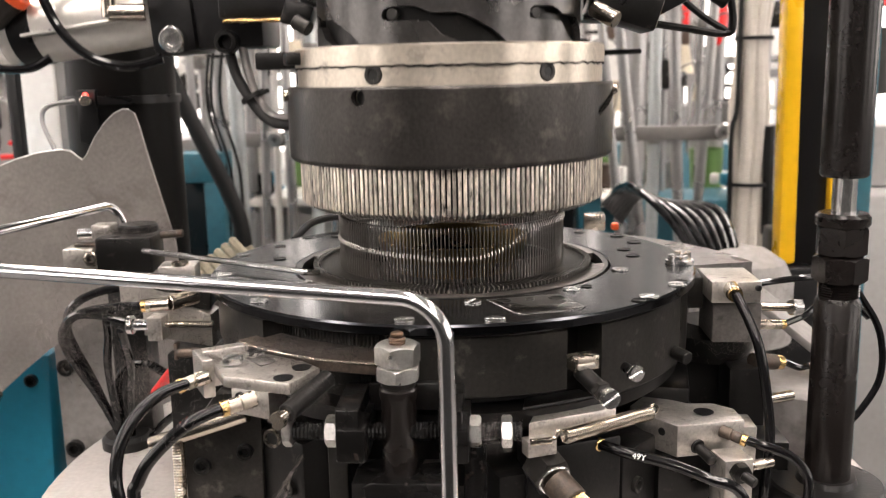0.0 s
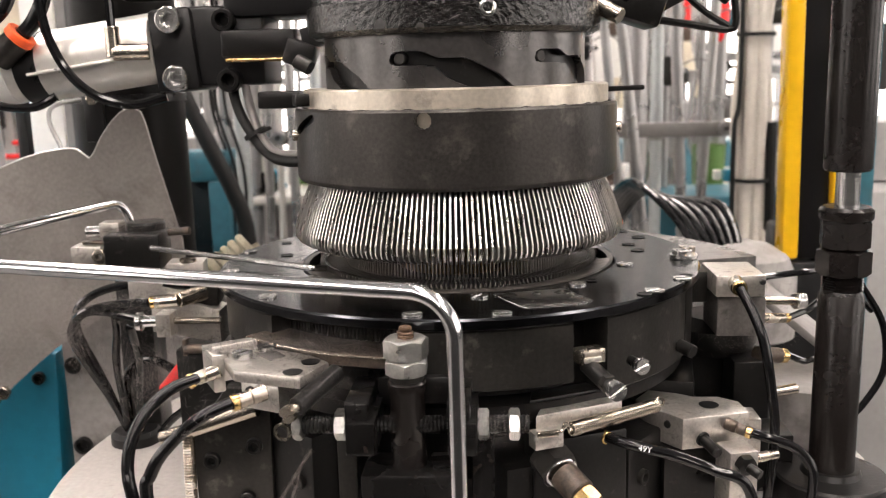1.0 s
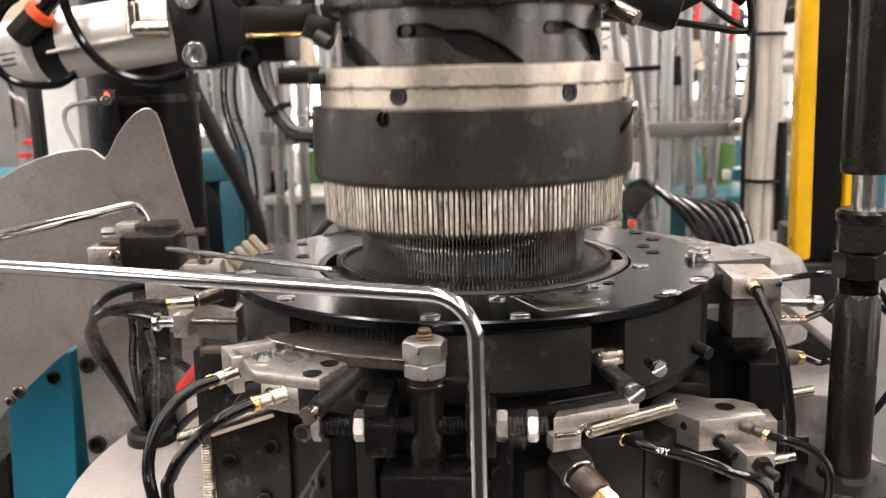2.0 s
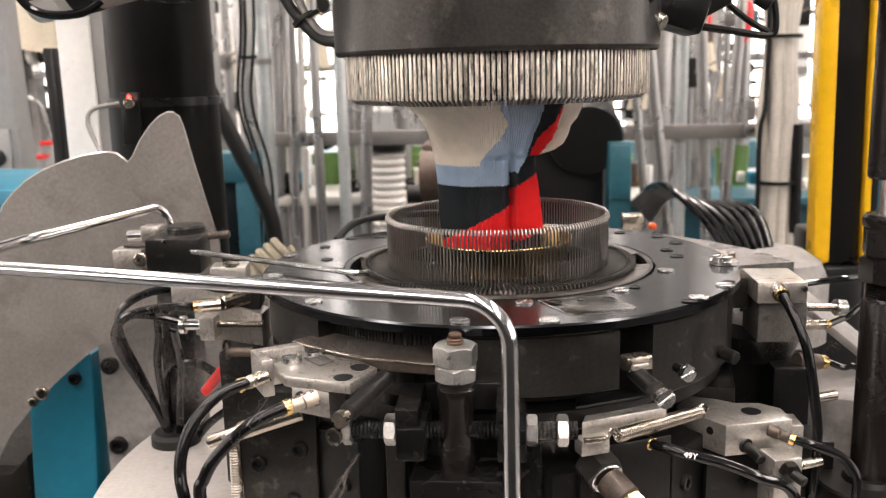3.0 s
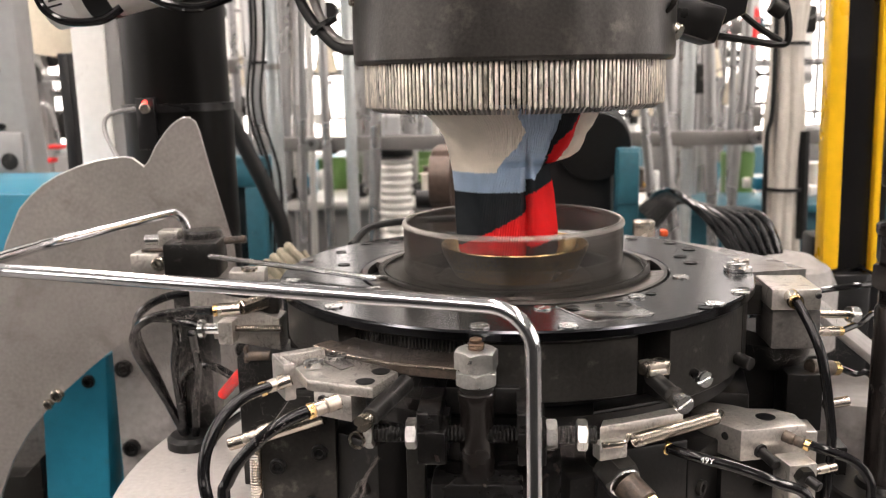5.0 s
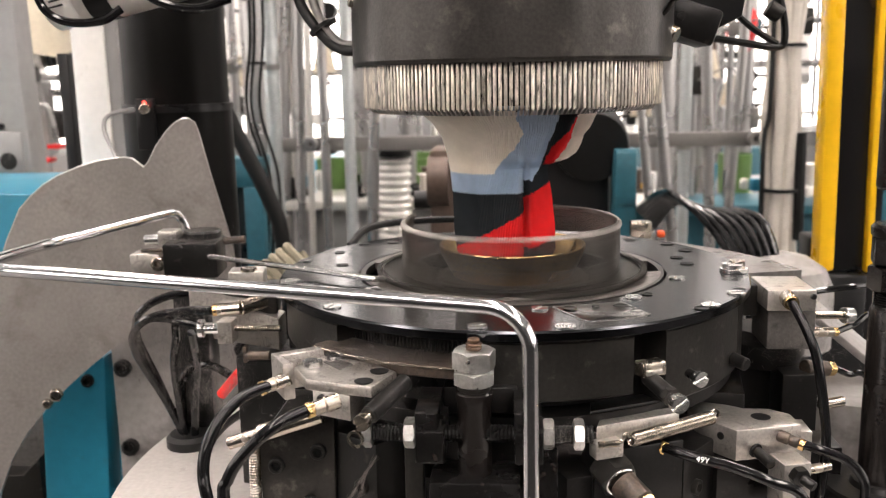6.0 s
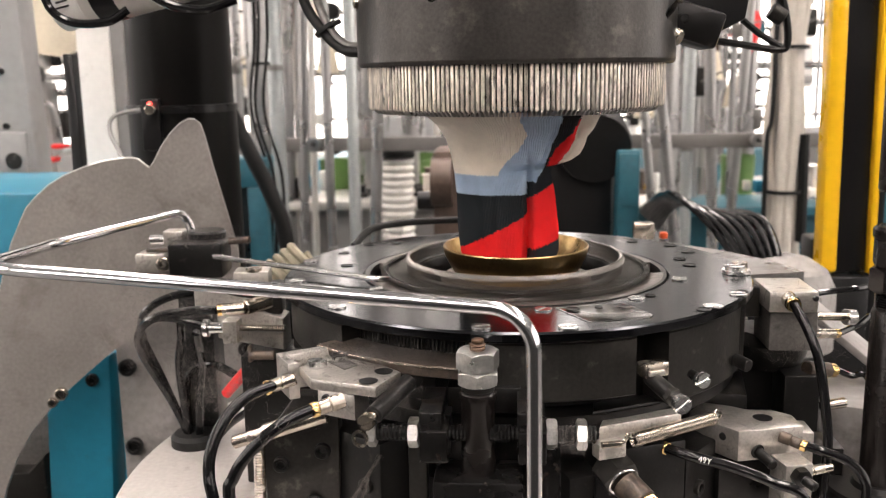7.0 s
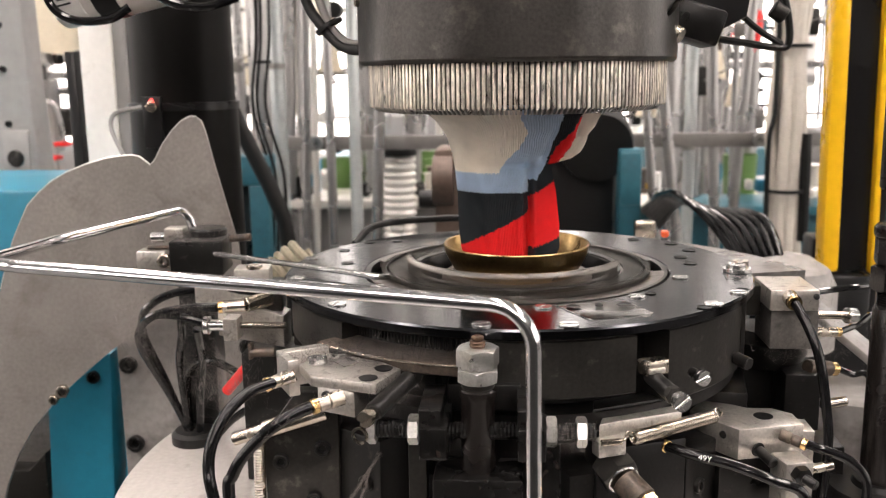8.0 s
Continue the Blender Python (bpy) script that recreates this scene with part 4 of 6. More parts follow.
vb = thing("side_valve", (-0.12, -0.02, -0.034), "dusty steel valve blocks with a hose fitting and long screw", "valve block")
part("top_block", box((-0.1205, -0.0150, -0.0010), (0.0160, 0.012, 0.0085), 0.0007, 8), silver, vb)
part("top_screw", slot_head((-0.1190, -0.0180, 0.0030), 0.0038, 0.0016, 40), nickel, vb)
part("rear_block", box((-0.1140, -0.0100, -0.0110), (0.0120, 0.016, 0.0130), 0.0007, 8), gunmetal, vb)
part("elbow", merge(rod((-0.1300, -0.0330, -0.0114), (-0.1200, -0.0310, -0.0110), 0.0029, 18), rod((-0.1205, -0.0310, -0.0110), (-0.1120, -0.0200, -0.0105), 0.0034, 18)), nickel, vb, "nickel elbow fitting")
part("collar", pipe((-0.1318, -0.0335, -0.0115), (-0.1298, -0.0330, -0.0114), 0.0027, 0.0020), brass, vb)
part("screw_block", box((-0.1286, -0.0240, -0.0233), (0.0068, 0.010, 0.0105), 0.0006), silver, vb)
part("long_screw", thread((-0.1260, -0.0240, -0.0223), (-0.1040, -0.0240, -0.0223), 0.0016, 0.0009), nickel, vb)
part("screw_head", merge(rod((-0.1420, -0.0250, -0.0222), (-0.1392, -0.0248, -0.0222), 0.0042, 20), rod((-0.1392, -0.0248, -0.0222), (-0.1318, -0.0243, -0.0222), 0.0026, 18)), clean_steel, vb)
part("base_plate", prism([(-0.1370, -0.0285), (-0.1060, -0.0340), (-0.1060, -0.0190), (-0.1150, -0.0160), (-0.1370, -0.0160)], "y", -0.0200, -0.0060, 0.0006), silver, vb, "lint-covered steel plate")
part("lower_screw", merge(rod((-0.1200, -0.0290, -0.0338), (-0.1085, -0.0280, -0.0338), 0.0022, 14), box((-0.1195, -0.0285, -0.0330), (0.0018, 0.004, 0.0075), 0.0004)), bronze, vb)
part("under_block", box((-0.1080, -0.0120, -0.0660), (0.0340, 0.03, 0.0620), 0.001), black_oxide, vb)
part("rear_plate", box((-0.1300, -0.0080, -0.0110), (0.0420, 0.004, 0.0120), 0.0006), silver, vb)

GRP = "bundled hoses"
for pts, r in (
        ([(-0.1318, -0.0335, -0.0115), (-0.1488, -0.0250, -0.0141), (-0.1670, -0.0200, -0.0190), (-0.1793, -0.0100, -0.0293), (-0.1827, 0.0, -0.0432), (-0.1763, 0.0150, -0.0721), (-0.1677, 0.0200, -0.0980)], 0.0020),
        ([(-0.1380, -0.0250, -0.0216), (-0.1590, -0.0200, -0.0190), (-0.1741, -0.0100, -0.0232), (-0.1830, 0.0, -0.0345), (-0.1819, 0.0100, -0.0553), (-0.1730, 0.0200, -0.0832), (-0.1661, 0.0200, -0.0980)], 0.0019),
        ([(-0.1508, -0.0200, -0.0176), (-0.1600, -0.006, -0.0250), (-0.1626, 0.0, -0.0345), (-0.1687, 0.0100, -0.0552), (-0.1692, 0.0200, -0.0980)], 0.0020),
        ([(-0.1474, -0.0200, -0.0257), (-0.1532, 0.0, -0.0488), (-0.1588, 0.0100, -0.0671), (-0.1646, 0.0200, -0.0980)], 0.0020),
        ([(-0.120, -0.010, -0.0100), (-0.1500, -0.006, -0.0095), (-0.1740, -0.0020, -0.0170), (-0.1850, 0.006, -0.0330), (-0.1800, 0.0180, -0.0640), (-0.1700, 0.0230, -0.0980)], 0.0020),
        ([(-0.1130, -0.004, -0.060), (-0.1330, 0.002, -0.0560), (-0.1520, 0.012, -0.0520), (-0.1700, 0.024, -0.0640), (-0.1720, 0.0260, -0.0980)], 0.0021),
        ([(-0.1000, -0.020, -0.052), (-0.1240, 0.0, -0.0680), (-0.1440, 0.014, -0.0830), (-0.1580, 0.0240, -0.0980)], 0.0021)):
    solo("air_hose", sweep(pts, r, 10), hose_black, "black air hose of a lint-covered bundle", "hose", GRP)
solo("hose_grommet", lathe([(0.0, -0.0982), (0.0125, -0.0982), (0.0125, -0.0935), (0.0105, -0.0915), (0.0, -0.0915)], 28, m=pose(-0.1670, 0.0215, 0), closed=False), rubber, "black rubber hose grommet in the base disc", "grommet")
solo("red_sleeve", rod((-0.1400, -0.0055, -0.0610), (-0.1276, -0.0125, -0.0470), 0.0026, 14), red_mat, "red plastic wire sleeve caught in lint", "wire sleeve")
solo("sensor_lead", sweep([(-0.1280, -0.0098, -0.0485), (-0.1230, -0.0150, -0.0440), (-0.1190, -0.0200, -0.0380), (-0.1190, -0.0260, -0.0335)], 0.0006, 6), brass, "thin bare wire above a red sleeve", "wire")

# ---- grey sheet guard ----
guard = [(-0.4000, -0.200), (-0.3700, -0.130), (-0.3300, -0.070), (-0.3105, -0.0347), (-0.3040, -0.0157), (-0.2991, -0.0038), (-0.2934, 0.0070), (-0.2885, 0.0160), (-0.2814, 0.0231), (-0.2730, 0.0300), (-0.2629, 0.0356), (-0.2500, 0.0405), (-0.2380, 0.0437), (-0.2280, 0.0451), (-0.2225, 0.0455), (-0.2179, 0.0447), (-0.2116, 0.0397), (-0.2085, 0.0425), (-0.2030, 0.0520), (-0.1966, 0.0600), (-0.1910, 0.0650), (-0.1861, 0.0673), (-0.1825, 0.0672), (-0.1796, 0.0653), (-0.1775, 0.0590), (-0.1731, 0.0387), (-0.1617, -0.0078), (-0.1612, -0.0200), (-0.1700, -0.0320), (-0.1980, -0.0450), (-0.2293, -0.0627), (-0.2430, -0.0715), (-0.2556, -0.0815), (-0.2711, -0.0945), (-0.2841, -0.1065), (-0.2995, -0.1243), (-0.3109, -0.1419), (-0.3204, -0.1628), (-0.3270, -0.1850), (-0.3300, -0.200)]
sg = thing("sheet_guard", (-0.24, 0.095, -0.20), "grey brushed sheet-metal guard with a cut notch", "guard plate")
part("sheet", prism(guard, "y", 0.0950, 0.0972, 0.0), guard_grey, sg)
part("cut_edge", sweep([(x, 0.0958, z) for x, z in guard[3:23]], 0.0008, 6, raw=True), sheet_edge, sg, "bright cut edge")
for x, z, r in ((-0.2770, -0.0985, 0.0042), (-0.2830, -0.1040, 0.0032)):
    part("hex_bolt", hexa((x, 0.0950, z), (x, 0.0915, z), r, r * 0.55), nickel, sg, "nickel hex nut")
    part("bolt_end", rod((x, 0.0952, z), (x, 0.0925, z), r * 0.5, 14), gunmetal, sg)

# ---- grey side panel and teal cabinet behind ----
sp = thing("machine_cover", (-0.21, 0.14, -0.4), "stained grey machine side panel with black socket bolts", "machine panel")
part("panel", box((-0.2020, 0.1350, -0.235), (0.1120, 0.008, 0.37), 0.001), panel_grey, sp)
for x, z in ((-0.2504, -0.0931), (-0.2499, -0.1474), (-0.1700, -0.0800)):
    part("bolt", socket_head((x, 0.1310, z), 0.0056, 0.004, (0, -1, 0)), black_oxide, sp)
tc = thing("teal_cabinet", (-0.34, 0.19, FLOOR), "teal painted machine cabinet with flat doors", "cabinet")
part("door", box((-0.2971, 0.150, -0.2235), (0.0450, 0.02, 0.273), 0.0020, 0, 0, 3.3), teal, tc, "teal door")
part("bolt", socket_head((-0.2795, 0.1400, -0.1052), 0.0042, 0.003, (0, -1, 0)), black_oxide, tc)
part("body", box((-0.455, 0.25, -0.46), (0.30, 0.14, 0.95), 0.003), teal, tc)
part("dark_side", box((-0.60, 0.168, -0.28), (0.577, 0.004, 0.44), 0.001), linty_grey, tc, "dark grey inner panel")
part("step", prism([(-0.420, -0.30), (-0.325, -0.30), (-0.325, -0.165), (-0.3380, -0.178), (-0.420, -0.180)], "y", 0.150, 0.166, 0.001), gunmetal, tc)

# ---- black column with a sensor ----
co = thing("round_column", (-0.221, 0.18, -0.30), "thick round black column behind the guard", "column")
part("shaft", lathe([(0.0335, -0.30), (0.0350, -0.30), (0.0350, 0.0735), (0.0335, 0.0740), (0.0335, 0.60), (0.0325, 0.60)], 48, m=pose(-0.2200, 0.18, 0)), column_paint, co)
part("collar", lathe([(0.034, 0.0690), (0.0362, 0.0690), (0.0362, 0.0740), (0.034, 0.0740)], 48, m=pose(-0.2200, 0.18, 0)), black_paint, co)
part("sensor_plate", box((-0.2275, 0.1440, 0.0620), (0.012, 0.003, 0.032), 0.0006), black_paint, co)
part("sensor", rod((-0.2275, 0.1430, 0.0720), (-0.2240, 0.1330, 0.0720), 0.0032, 18), nickel, co, "nickel sensor barrel")
part("indicator", rod((-0.2262, 0.1395, 0.0755), (-0.2250, 0.1365, 0.0757), 0.0012, 8), led_red, co, "glowing red sensor light")
solo("sensor_cable", sweep([(-0.2290, 0.1300, 0.0720), (-0.2400, 0.1180, 0.0690), (-0.2420, 0.1150, 0.0600), (-0.2330, 0.1080, 0.0450), (-0.2260, 0.1020, 0.0300)], 0.0014, 8), grey_machine, "grey sensor cable running behind the guard", "cable")
ws = thing("upright_strut", (-0.312, 0.25, -0.30), "flat white painted upright strut", "strut")
part("face", box((-0.3083, 0.25, 0.20), (0.0248, 0.012, 1.0), 0.001), white_paint, ws)
part("flange", box((-0.3300, 0.262, -0.05), (0.008, 0.03, 0.32), 0.001), black_paint, ws)
part("rear_flange", box((-0.2920, 0.262, 0.20), (0.010, 0.03, 1.0), 0.001), grey_machine, ws)

# ---- right valve block, spring and lever ----
rb = thing("cam_block", (0.10, -0.055, -0.098), "worn steel cam block with brass fitting and bored hole", "cam block")
top = [(0.0890, -0.0690), (0.1160, -0.0620), (0.1150, -0.0500), (0.1080, -0.0440), (0.0980, -0.0440), (0.0920, -0.0400), (0.0810, -0.0360), (0.0740, -0.0470), (0.0780, -0.0560)]
part("body", prism(top, "z", -0.0640, -0.0510, 0.0006), silver, rb, "machined steel block")
part("bore", lathe([(0.0026, -0.0004), (0.0040, 0.0005), (0.0034, 0.0005), (0.0, 0.0003)], 22, m=pose(0.1020, -0.0545, -0.0511), closed=False), black_paint, rb, "dark threaded bore")
part("side_hole", rod((0.0845, -0.0630, -0.0555), (0.0840, -0.0637, -0.0555), 0.0017, 14), black_oxide, rb)
part("pin", merge(rod((0.0970, -0.0660, -0.0600), (0.1010, -0.0760, -0.0622), 0.0021, 16), pipe((0.0970, -0.0664, -0.0600), (0.0975, -0.0674, -0.0602), 0.0030, 0.002)), black_oxide, rb)
part("link_block", box((0.1085, -0.0740, -0.0730), (0.0115, 0.012, 0.0260), 0.0006, 14), silver, rb, "grey steel link block")
part("link_nut", hexa((0.1095, -0.0800, -0.0640), (0.1105, -0.0835, -0.0645), 0.0040, 0.0), black_oxide, rb)
part("link_screw", rod((0.1105, -0.0830, -0.0645), (0.1140, -0.0870, -0.0660), 0.0020, 14), black_oxide, rb)
part("link_tube", rod((0.1150, -0.0760, -0.0640), (0.1240, -0.0740, -0.0630), 0.0019, 14), nickel, rb)
part("rear_plate", box((0.118, -0.045, -0.066), (0.012, 0.014, 0.016), 0.0006), silver, rb)
part("pedestal", box((0.0960, -0.0520, -0.0812), (0.030, 0.020, 0.0335), 0.001, 10), black_oxide, rb)
fitting(rb, (0.1060, -0.0655, -0.0540), (0.80, -0.52, -0.20), 0.0024, 0.0085, bronze)

sl = thing("spring_lever", (0.046, -0.095, -0.098), "steel lever bar with a coiled tension spring", "lever")
part("bar", prism([(0.0310, -0.1010), (0.0630, -0.0860), (0.0640, -0.0790), (0.0330, -0.0925)], "z", -0.0440, -0.0370, 0.0005), silver, sl, "worn steel lever bar")
part("bar_foot", box((0.0345, -0.1015, -0.0450), (0.0110, 0.006, 0.0060), 0.0005, 22), silver, sl)
part("black_bar", prism([(0.0290, -0.0950), (0.0610, -0.0800), (0.0620, -0.0700), (0.0300, -0.0850)], "z", -0.0375, -0.0335, 0.0005), black_oxide, sl)
part("spring", coil((0.0430, -0.1010, -0.0420), (0.0770, -0.0775, -0.0422), 0.0024, 0.00042, 46, 5), nickel, sl, "bright coiled tension spring")
part("spring_hook", sweep([(0.0770, -0.0775, -0.0410), (0.0780, -0.0768, -0.0395), (0.0800, -0.0760, -0.0410), (0.0795, -0.0755, -0.0430)], 0.0006, 6), nickel, sl)
part("spring_hook", sweep([(0.0430, -0.1010, -0.0405), (0.0410, -0.1020, -0.0395), (0.0395, -0.1028, -0.0420), (0.0330, -0.1060, -0.0415)], 0.0007, 6), nickel, sl)
part("hook_tab", box((0.0350, -0.1050, -0.0420), (0.0080, 0.002, 0.0022), 0.0004, 15), nickel, sl)
part("bracket", box((0.0460, -0.0850, -0.0725), (0.034, 0.018, 0.0505), 0.001, 22), black_oxide, sl)
fitting(sl, (0.0545, -0.0850, -0.0490), (0.50, -0.84, -0.15), 0.0026, 0.0040, nickel)

hl = thing("air_hose", (0.08, -0.097, -0.098), "glossy black air hose with a small white printed mark", "hose", "air hoses")
part("tube", sweep([(0.0570, -0.0885, -0.0497), (0.0664, -0.0950, -0.0507), (0.0803, -0.0970, -0.0536), (0.0939, -0.1000, -0.0579), (0.1063, -0.1000, -0.0654), (0.112, -0.098, -0.098)], 0.0020, 12), hose_black, hl)
fc = bpy.data.curves.new("hose_mark", "FONT")
fc.body, fc.size, fc.extrude = "49Y", 0.0030, 0.00005
fc.materials.append(print_white)
ft = new("hose_mark", fc)
ft.parent = hl
ft.matrix_basis = Matrix.Translation(Vector((0.0672, -0.0985, -0.0510)) - Vector((0.08, -0.097, -0.098))) @ pose(0, 0, 0, 66, 0, -4) @ pose(0, 0, 0, 0, 0, -10)
solo("air_hose", sweep([(0.1140, -0.0705, -0.0556), (0.1211, -0.0720, -0.0577), (0.1310, -0.0720, -0.0618), (0.1367, -0.0740, -0.0683), (0.1373, -0.0750, -0.0773), (0.135, -0.074, -0.098)], 0.0019, 12), hose_black, "glossy black air hose curling from a bronze fitting", "hose", "air hoses")
solo("air_hose", sweep([(0.1166, -0.0405, -0.0066), (0.1195, -0.0500, -0.0147), (0.1230, -0.0550, -0.0263), (0.1263, -0.0580, -0.0491), (0.1267, -0.0600, -0.0628), (0.1248, -0.0620, -0.0840), (0.124, -0.062, -0.098)], 0.0020, 12), hose_black, "long glossy black air hose hanging from a steel block", "hose", "air hoses")

hp = thing("hydraulic_plug", (0.046, -0.09, -0.098), "black hex plug with brass union", "pipe fitting")
part("hex", hexa((0.0348, -0.0956, -0.0536), (0.0396, -0.1033, -0.0569), 0.0078, 0.0), gunmetal, hp)
part("washer", rod((0.0396, -0.1033, -0.0569), (0.0401, -0.1043, -0.0573), 0.0063, 24), clean_steel, hp)
part("barrel", rod((0.0401, -0.1043, -0.0573), (0.0461, -0.1115, -0.0614), 0.0054, 24), bronze, hp)
part("union", hexa((0.0461, -0.1115, -0.0614), (0.0499, -0.1158, -0.0640), 0.0048, 0.0027), brass, hp)
part("stand", box((0.0360, -0.0975, -0.0775), (0.012, 0.008, 0.041), 0.001), black_oxide, hp)

# ---- right upper bracket ----
ub = thing("right_bracket", (0.12, -0.02, -0.034), "dusty steel bracket with hose fittings at the plate edge", "bracket")
part("top_block", box((0.1195, -0.0160, -0.0080), (0.0205, 0.028, 0.0092), 0.0007, 0), silver, ub, "bright steel block")
part("lower_block", box((0.1215, -0.0120, -0.0225), (0.0205, 0.026, 0.0175), 0.001), linty_grey, ub, "lint-covered grey block")
part("arm", box((0.1060, -0.0050, -0.0120), (0.0080, 0.018, 0.014), 0.0008), gunmetal, ub)
part("knob", lathe([(0, -0.048), (0.016, -0.048), (0.019, -0.042), (0.019, -0.036), (0.014, -0.031), (0, -0.031)], 32, m=pose(0.1200, 0.0120, 0), closed=False), black_oxide, ub)
part("fitting", rod((0.1175, -0.0290, -0.0066), (0.1168, -0.0375, -0.0068), 0.0034, 18), nickel, ub)
part("collar", pipe((0.1168, -0.0372, -0.0068), (0.1166, -0.0400, -0.0068), 0.0030, 0.0021), brass, ub)
part("bolt", thread((0.1310, -0.0190, -0.0170), (0.1480, -0.0120, -0.0192), 0.0018, 0.0009), nickel, ub)
part("bolt_head", rod((0.1475, -0.0122, -0.0191), (0.1520, -0.0105, -0.0197), 0.0036, 18), clean_steel, ub)
part("hose_end", rod((0.1320, -0.0160, -0.0258), (0.1440, -0.0110, -0.0272), 0.0022, 16), nickel, ub)
part("hose_end_collar", pipe((0.1440, -0.0110, -0.0272), (0.1460, -0.0102, -0.0274), 0.0021, 0.0014), brass, ub)
part("button", rod((0.1280, -0.0300, -0.0060), (0.1283, -0.0318, -0.0060), 0.0013, 12), black_paint, ub)
for pts in ([(0.1300, -0.012, -0.0090), (0.1420, -0.006, -0.0090), (0.1560, -0.002, -0.0085), (0.170, 0.006, -0.0110), (0.190, 0.010, -0.030)],
            [(0.1455, -0.0105, -0.0273), (0.1560, -0.004, -0.0255), (0.1680, 0.004, -0.0240), (0.185, 0.010, -0.0500)],
            [(0.1500, 0.000, -0.0480), (0.1580, 0.004, -0.0520), (0.1680, 0.006, -0.0560), (0.1850, 0.010, -0.0980)],
            [(0.176, -0.010, -0.012), (0.186, -0.012, -0.030), (0.187, -0.014, -0.050), (0.178, -0.016, -0.066), (0.166, -0.016, -0.080), (0.165, -0.016, -0.098)]):
    solo("thin_hose", sweep(pts, 0.0015, 8), hose_black, "thin black hose behind the steel bracket", "hose", "thin hoses")
rf = thing("rear_fitting", (0.14, 0.0, -0.098), "bronze hose union behind the steel bracket", "pipe fitting")
part("barrel", rod((0.1330, -0.0100, -0.0440), (0.1450, -0.0030, -0.0470), 0.0036, 16), bronze, rf)
part("collar", pipe((0.1450, -0.0030, -0.0470), (0.1485, -0.0010, -0.0478), 0.0033, 0.0018), brass, rf)
part("support", box((0.1300, -0.0050, -0.0720), (0.016, 0.02, 0.052), 0.001), black_oxide, rf)
part("stub", rod((0.1420, -0.0050, -0.0640), (0.1540, -0.0020, -0.0630), 0.0024, 14), nickel, rf)
part("ledge", box((0.1250, -0.0250, -0.0850), (0.036, 0.020, 0.026), 0.001), black_oxide, rf)
rc = thing("rear_carrier", (0.12, 0.03, -0.098), "black oily linkage behind the cam plate", "linkage")
part("arm", prism([(0.086, -0.098), (0.150, -0.098), (0.146, -0.060), (0.132, -0.048), (0.124, -0.052), (0.116, -0.040), (0.092, -0.040)], "y", 0.010, 0.040, 0.001), black_oxide, rc)
part("cover", box((0.1650, 0.0250, -0.0820), (0.044, 0.05, 0.032), 0.003, -20), panel_grey, rc, "grey sheet cover")
part("cover_slope", box((0.1700, 0.0500, -0.0450), (0.050, 0.030, 0.004), 0.001, -20, 0, 38), panel_grey, rc)

# ---- right upright post ----
po = thing("threaded_post", (0.1545, -0.045, -0.098), "tall black machined post with collar, hex nuts and round foot", "post")
PX, PY = 0.1550, -0.045
part("upper_tube", lathe([(0, 0.0415), (0.0083, 0.0415), (0.0090, 0.0425), (0.0094, 0.30), (0, 0.30)], 36, m=pose(PX - 0.0005, PY, 0), closed=False), post_black, po)
part("shaft", rod((PX, PY, 0.020), (PX, PY, 0.0440), 0.0046, 28), clean_steel, po, "bright steel shaft")
part("ring", lathe([(0, 0.0225), (0.0098, 0.0225), (0.0102, 0.0232), (0.0102, 0.0262), (0.0090, 0.0275), (0, 0.0275)], 36, m=pose(PX, PY, 0), closed=False), post_black, po)
part("hex_upper", hexa((PX, PY, 0.0110), (PX, PY, 0.0225), 0.0102, 0.0, 0.3), post_black, po)
part("hex_lower", hexa((PX, PY, 0.0000), (PX, PY, 0.0105), 0.0104, 0.0, 0.7), post_black, po)
part("thread", thread((PX, PY, -0.0060), (PX, PY, 0.0), 0.0080, 0.0010, 24), post_black, po)
part("lower_shaft", lathe([(0, -0.0890), (0.0090, -0.0890), (0.0088, -0.0080), (0.0076, -0.0060), (0, -0.0060)], 36, m=pose(PX, PY, 0), closed=False), post_black, po)
part("foot", lathe([(0, -0.0980), (0.0225, -0.0980), (0.0225, -0.0850), (0.0216, -0.0840), (0.0120, -0.0838), (0.0110, -0.0815), (0, -0.0815)], 40, m=pose(PX, PY, 0), closed=False), black_oxide, po)

# ---- what rides with the head: air cylinder, bracket, hoses ----
HB = Vector((0, 0, 0.0176))
ac = thing("air_cylinder", (-0.16, 0.05, 0.100), "silver pneumatic cylinder with black end caps on the head arm", "air cylinder")
A0, A1 = Vector((-0.2290, 0.0500, 0.0880)), Vector((-0.1500, 0.0500, 0.0985))
ax = (A1 - A0).normalized()


def lift(b):
    b.transform(Matrix.Translation(HB))
    return b


part("tube", lift(rod(A0 + ax * 0.020, A1, 0.0172, 36)), alu, ac, "silver cylinder tube")
part("tie_rib", lift(box((-0.1810, 0.0328, 0.0905), (0.060, 0.006, 0.0016), 0.0005, 0, 0, -7.6)), alu, ac)
part("rear_cap", lift(rod(A0 + ax * 0.010, A0 + ax * 0.022, 0.0176, 36)), black_paint, ac, "black rear cap")
part("rear_plug", lift(rod(A0 - ax * 0.012, A0 + ax * 0.010, 0.0158, 36)), alu, ac)
part("label", lift(rod(A0 - ax * 0.010, A0 + ax * 0.004, 0.0160, 36)), white_paint, ac, "small white type label")
for k, w in enumerate((0.008, 0.006, 0.0075)):
    part("print_bar", lift(box(A0 - ax * 0.003 + Vector((0, -0.0158, -0.001 - 0.0028 * k)), (w, 0.0006, 0.0009), 0, 0, 0, -7.6)), black_paint, ac)
part("front_cap", lift(box((-0.1390, 0.0520, 0.0965), (0.0220, 0.034, 0.0400), 0.003, 0, 0, -4)), black_paint, ac, "black front cap")
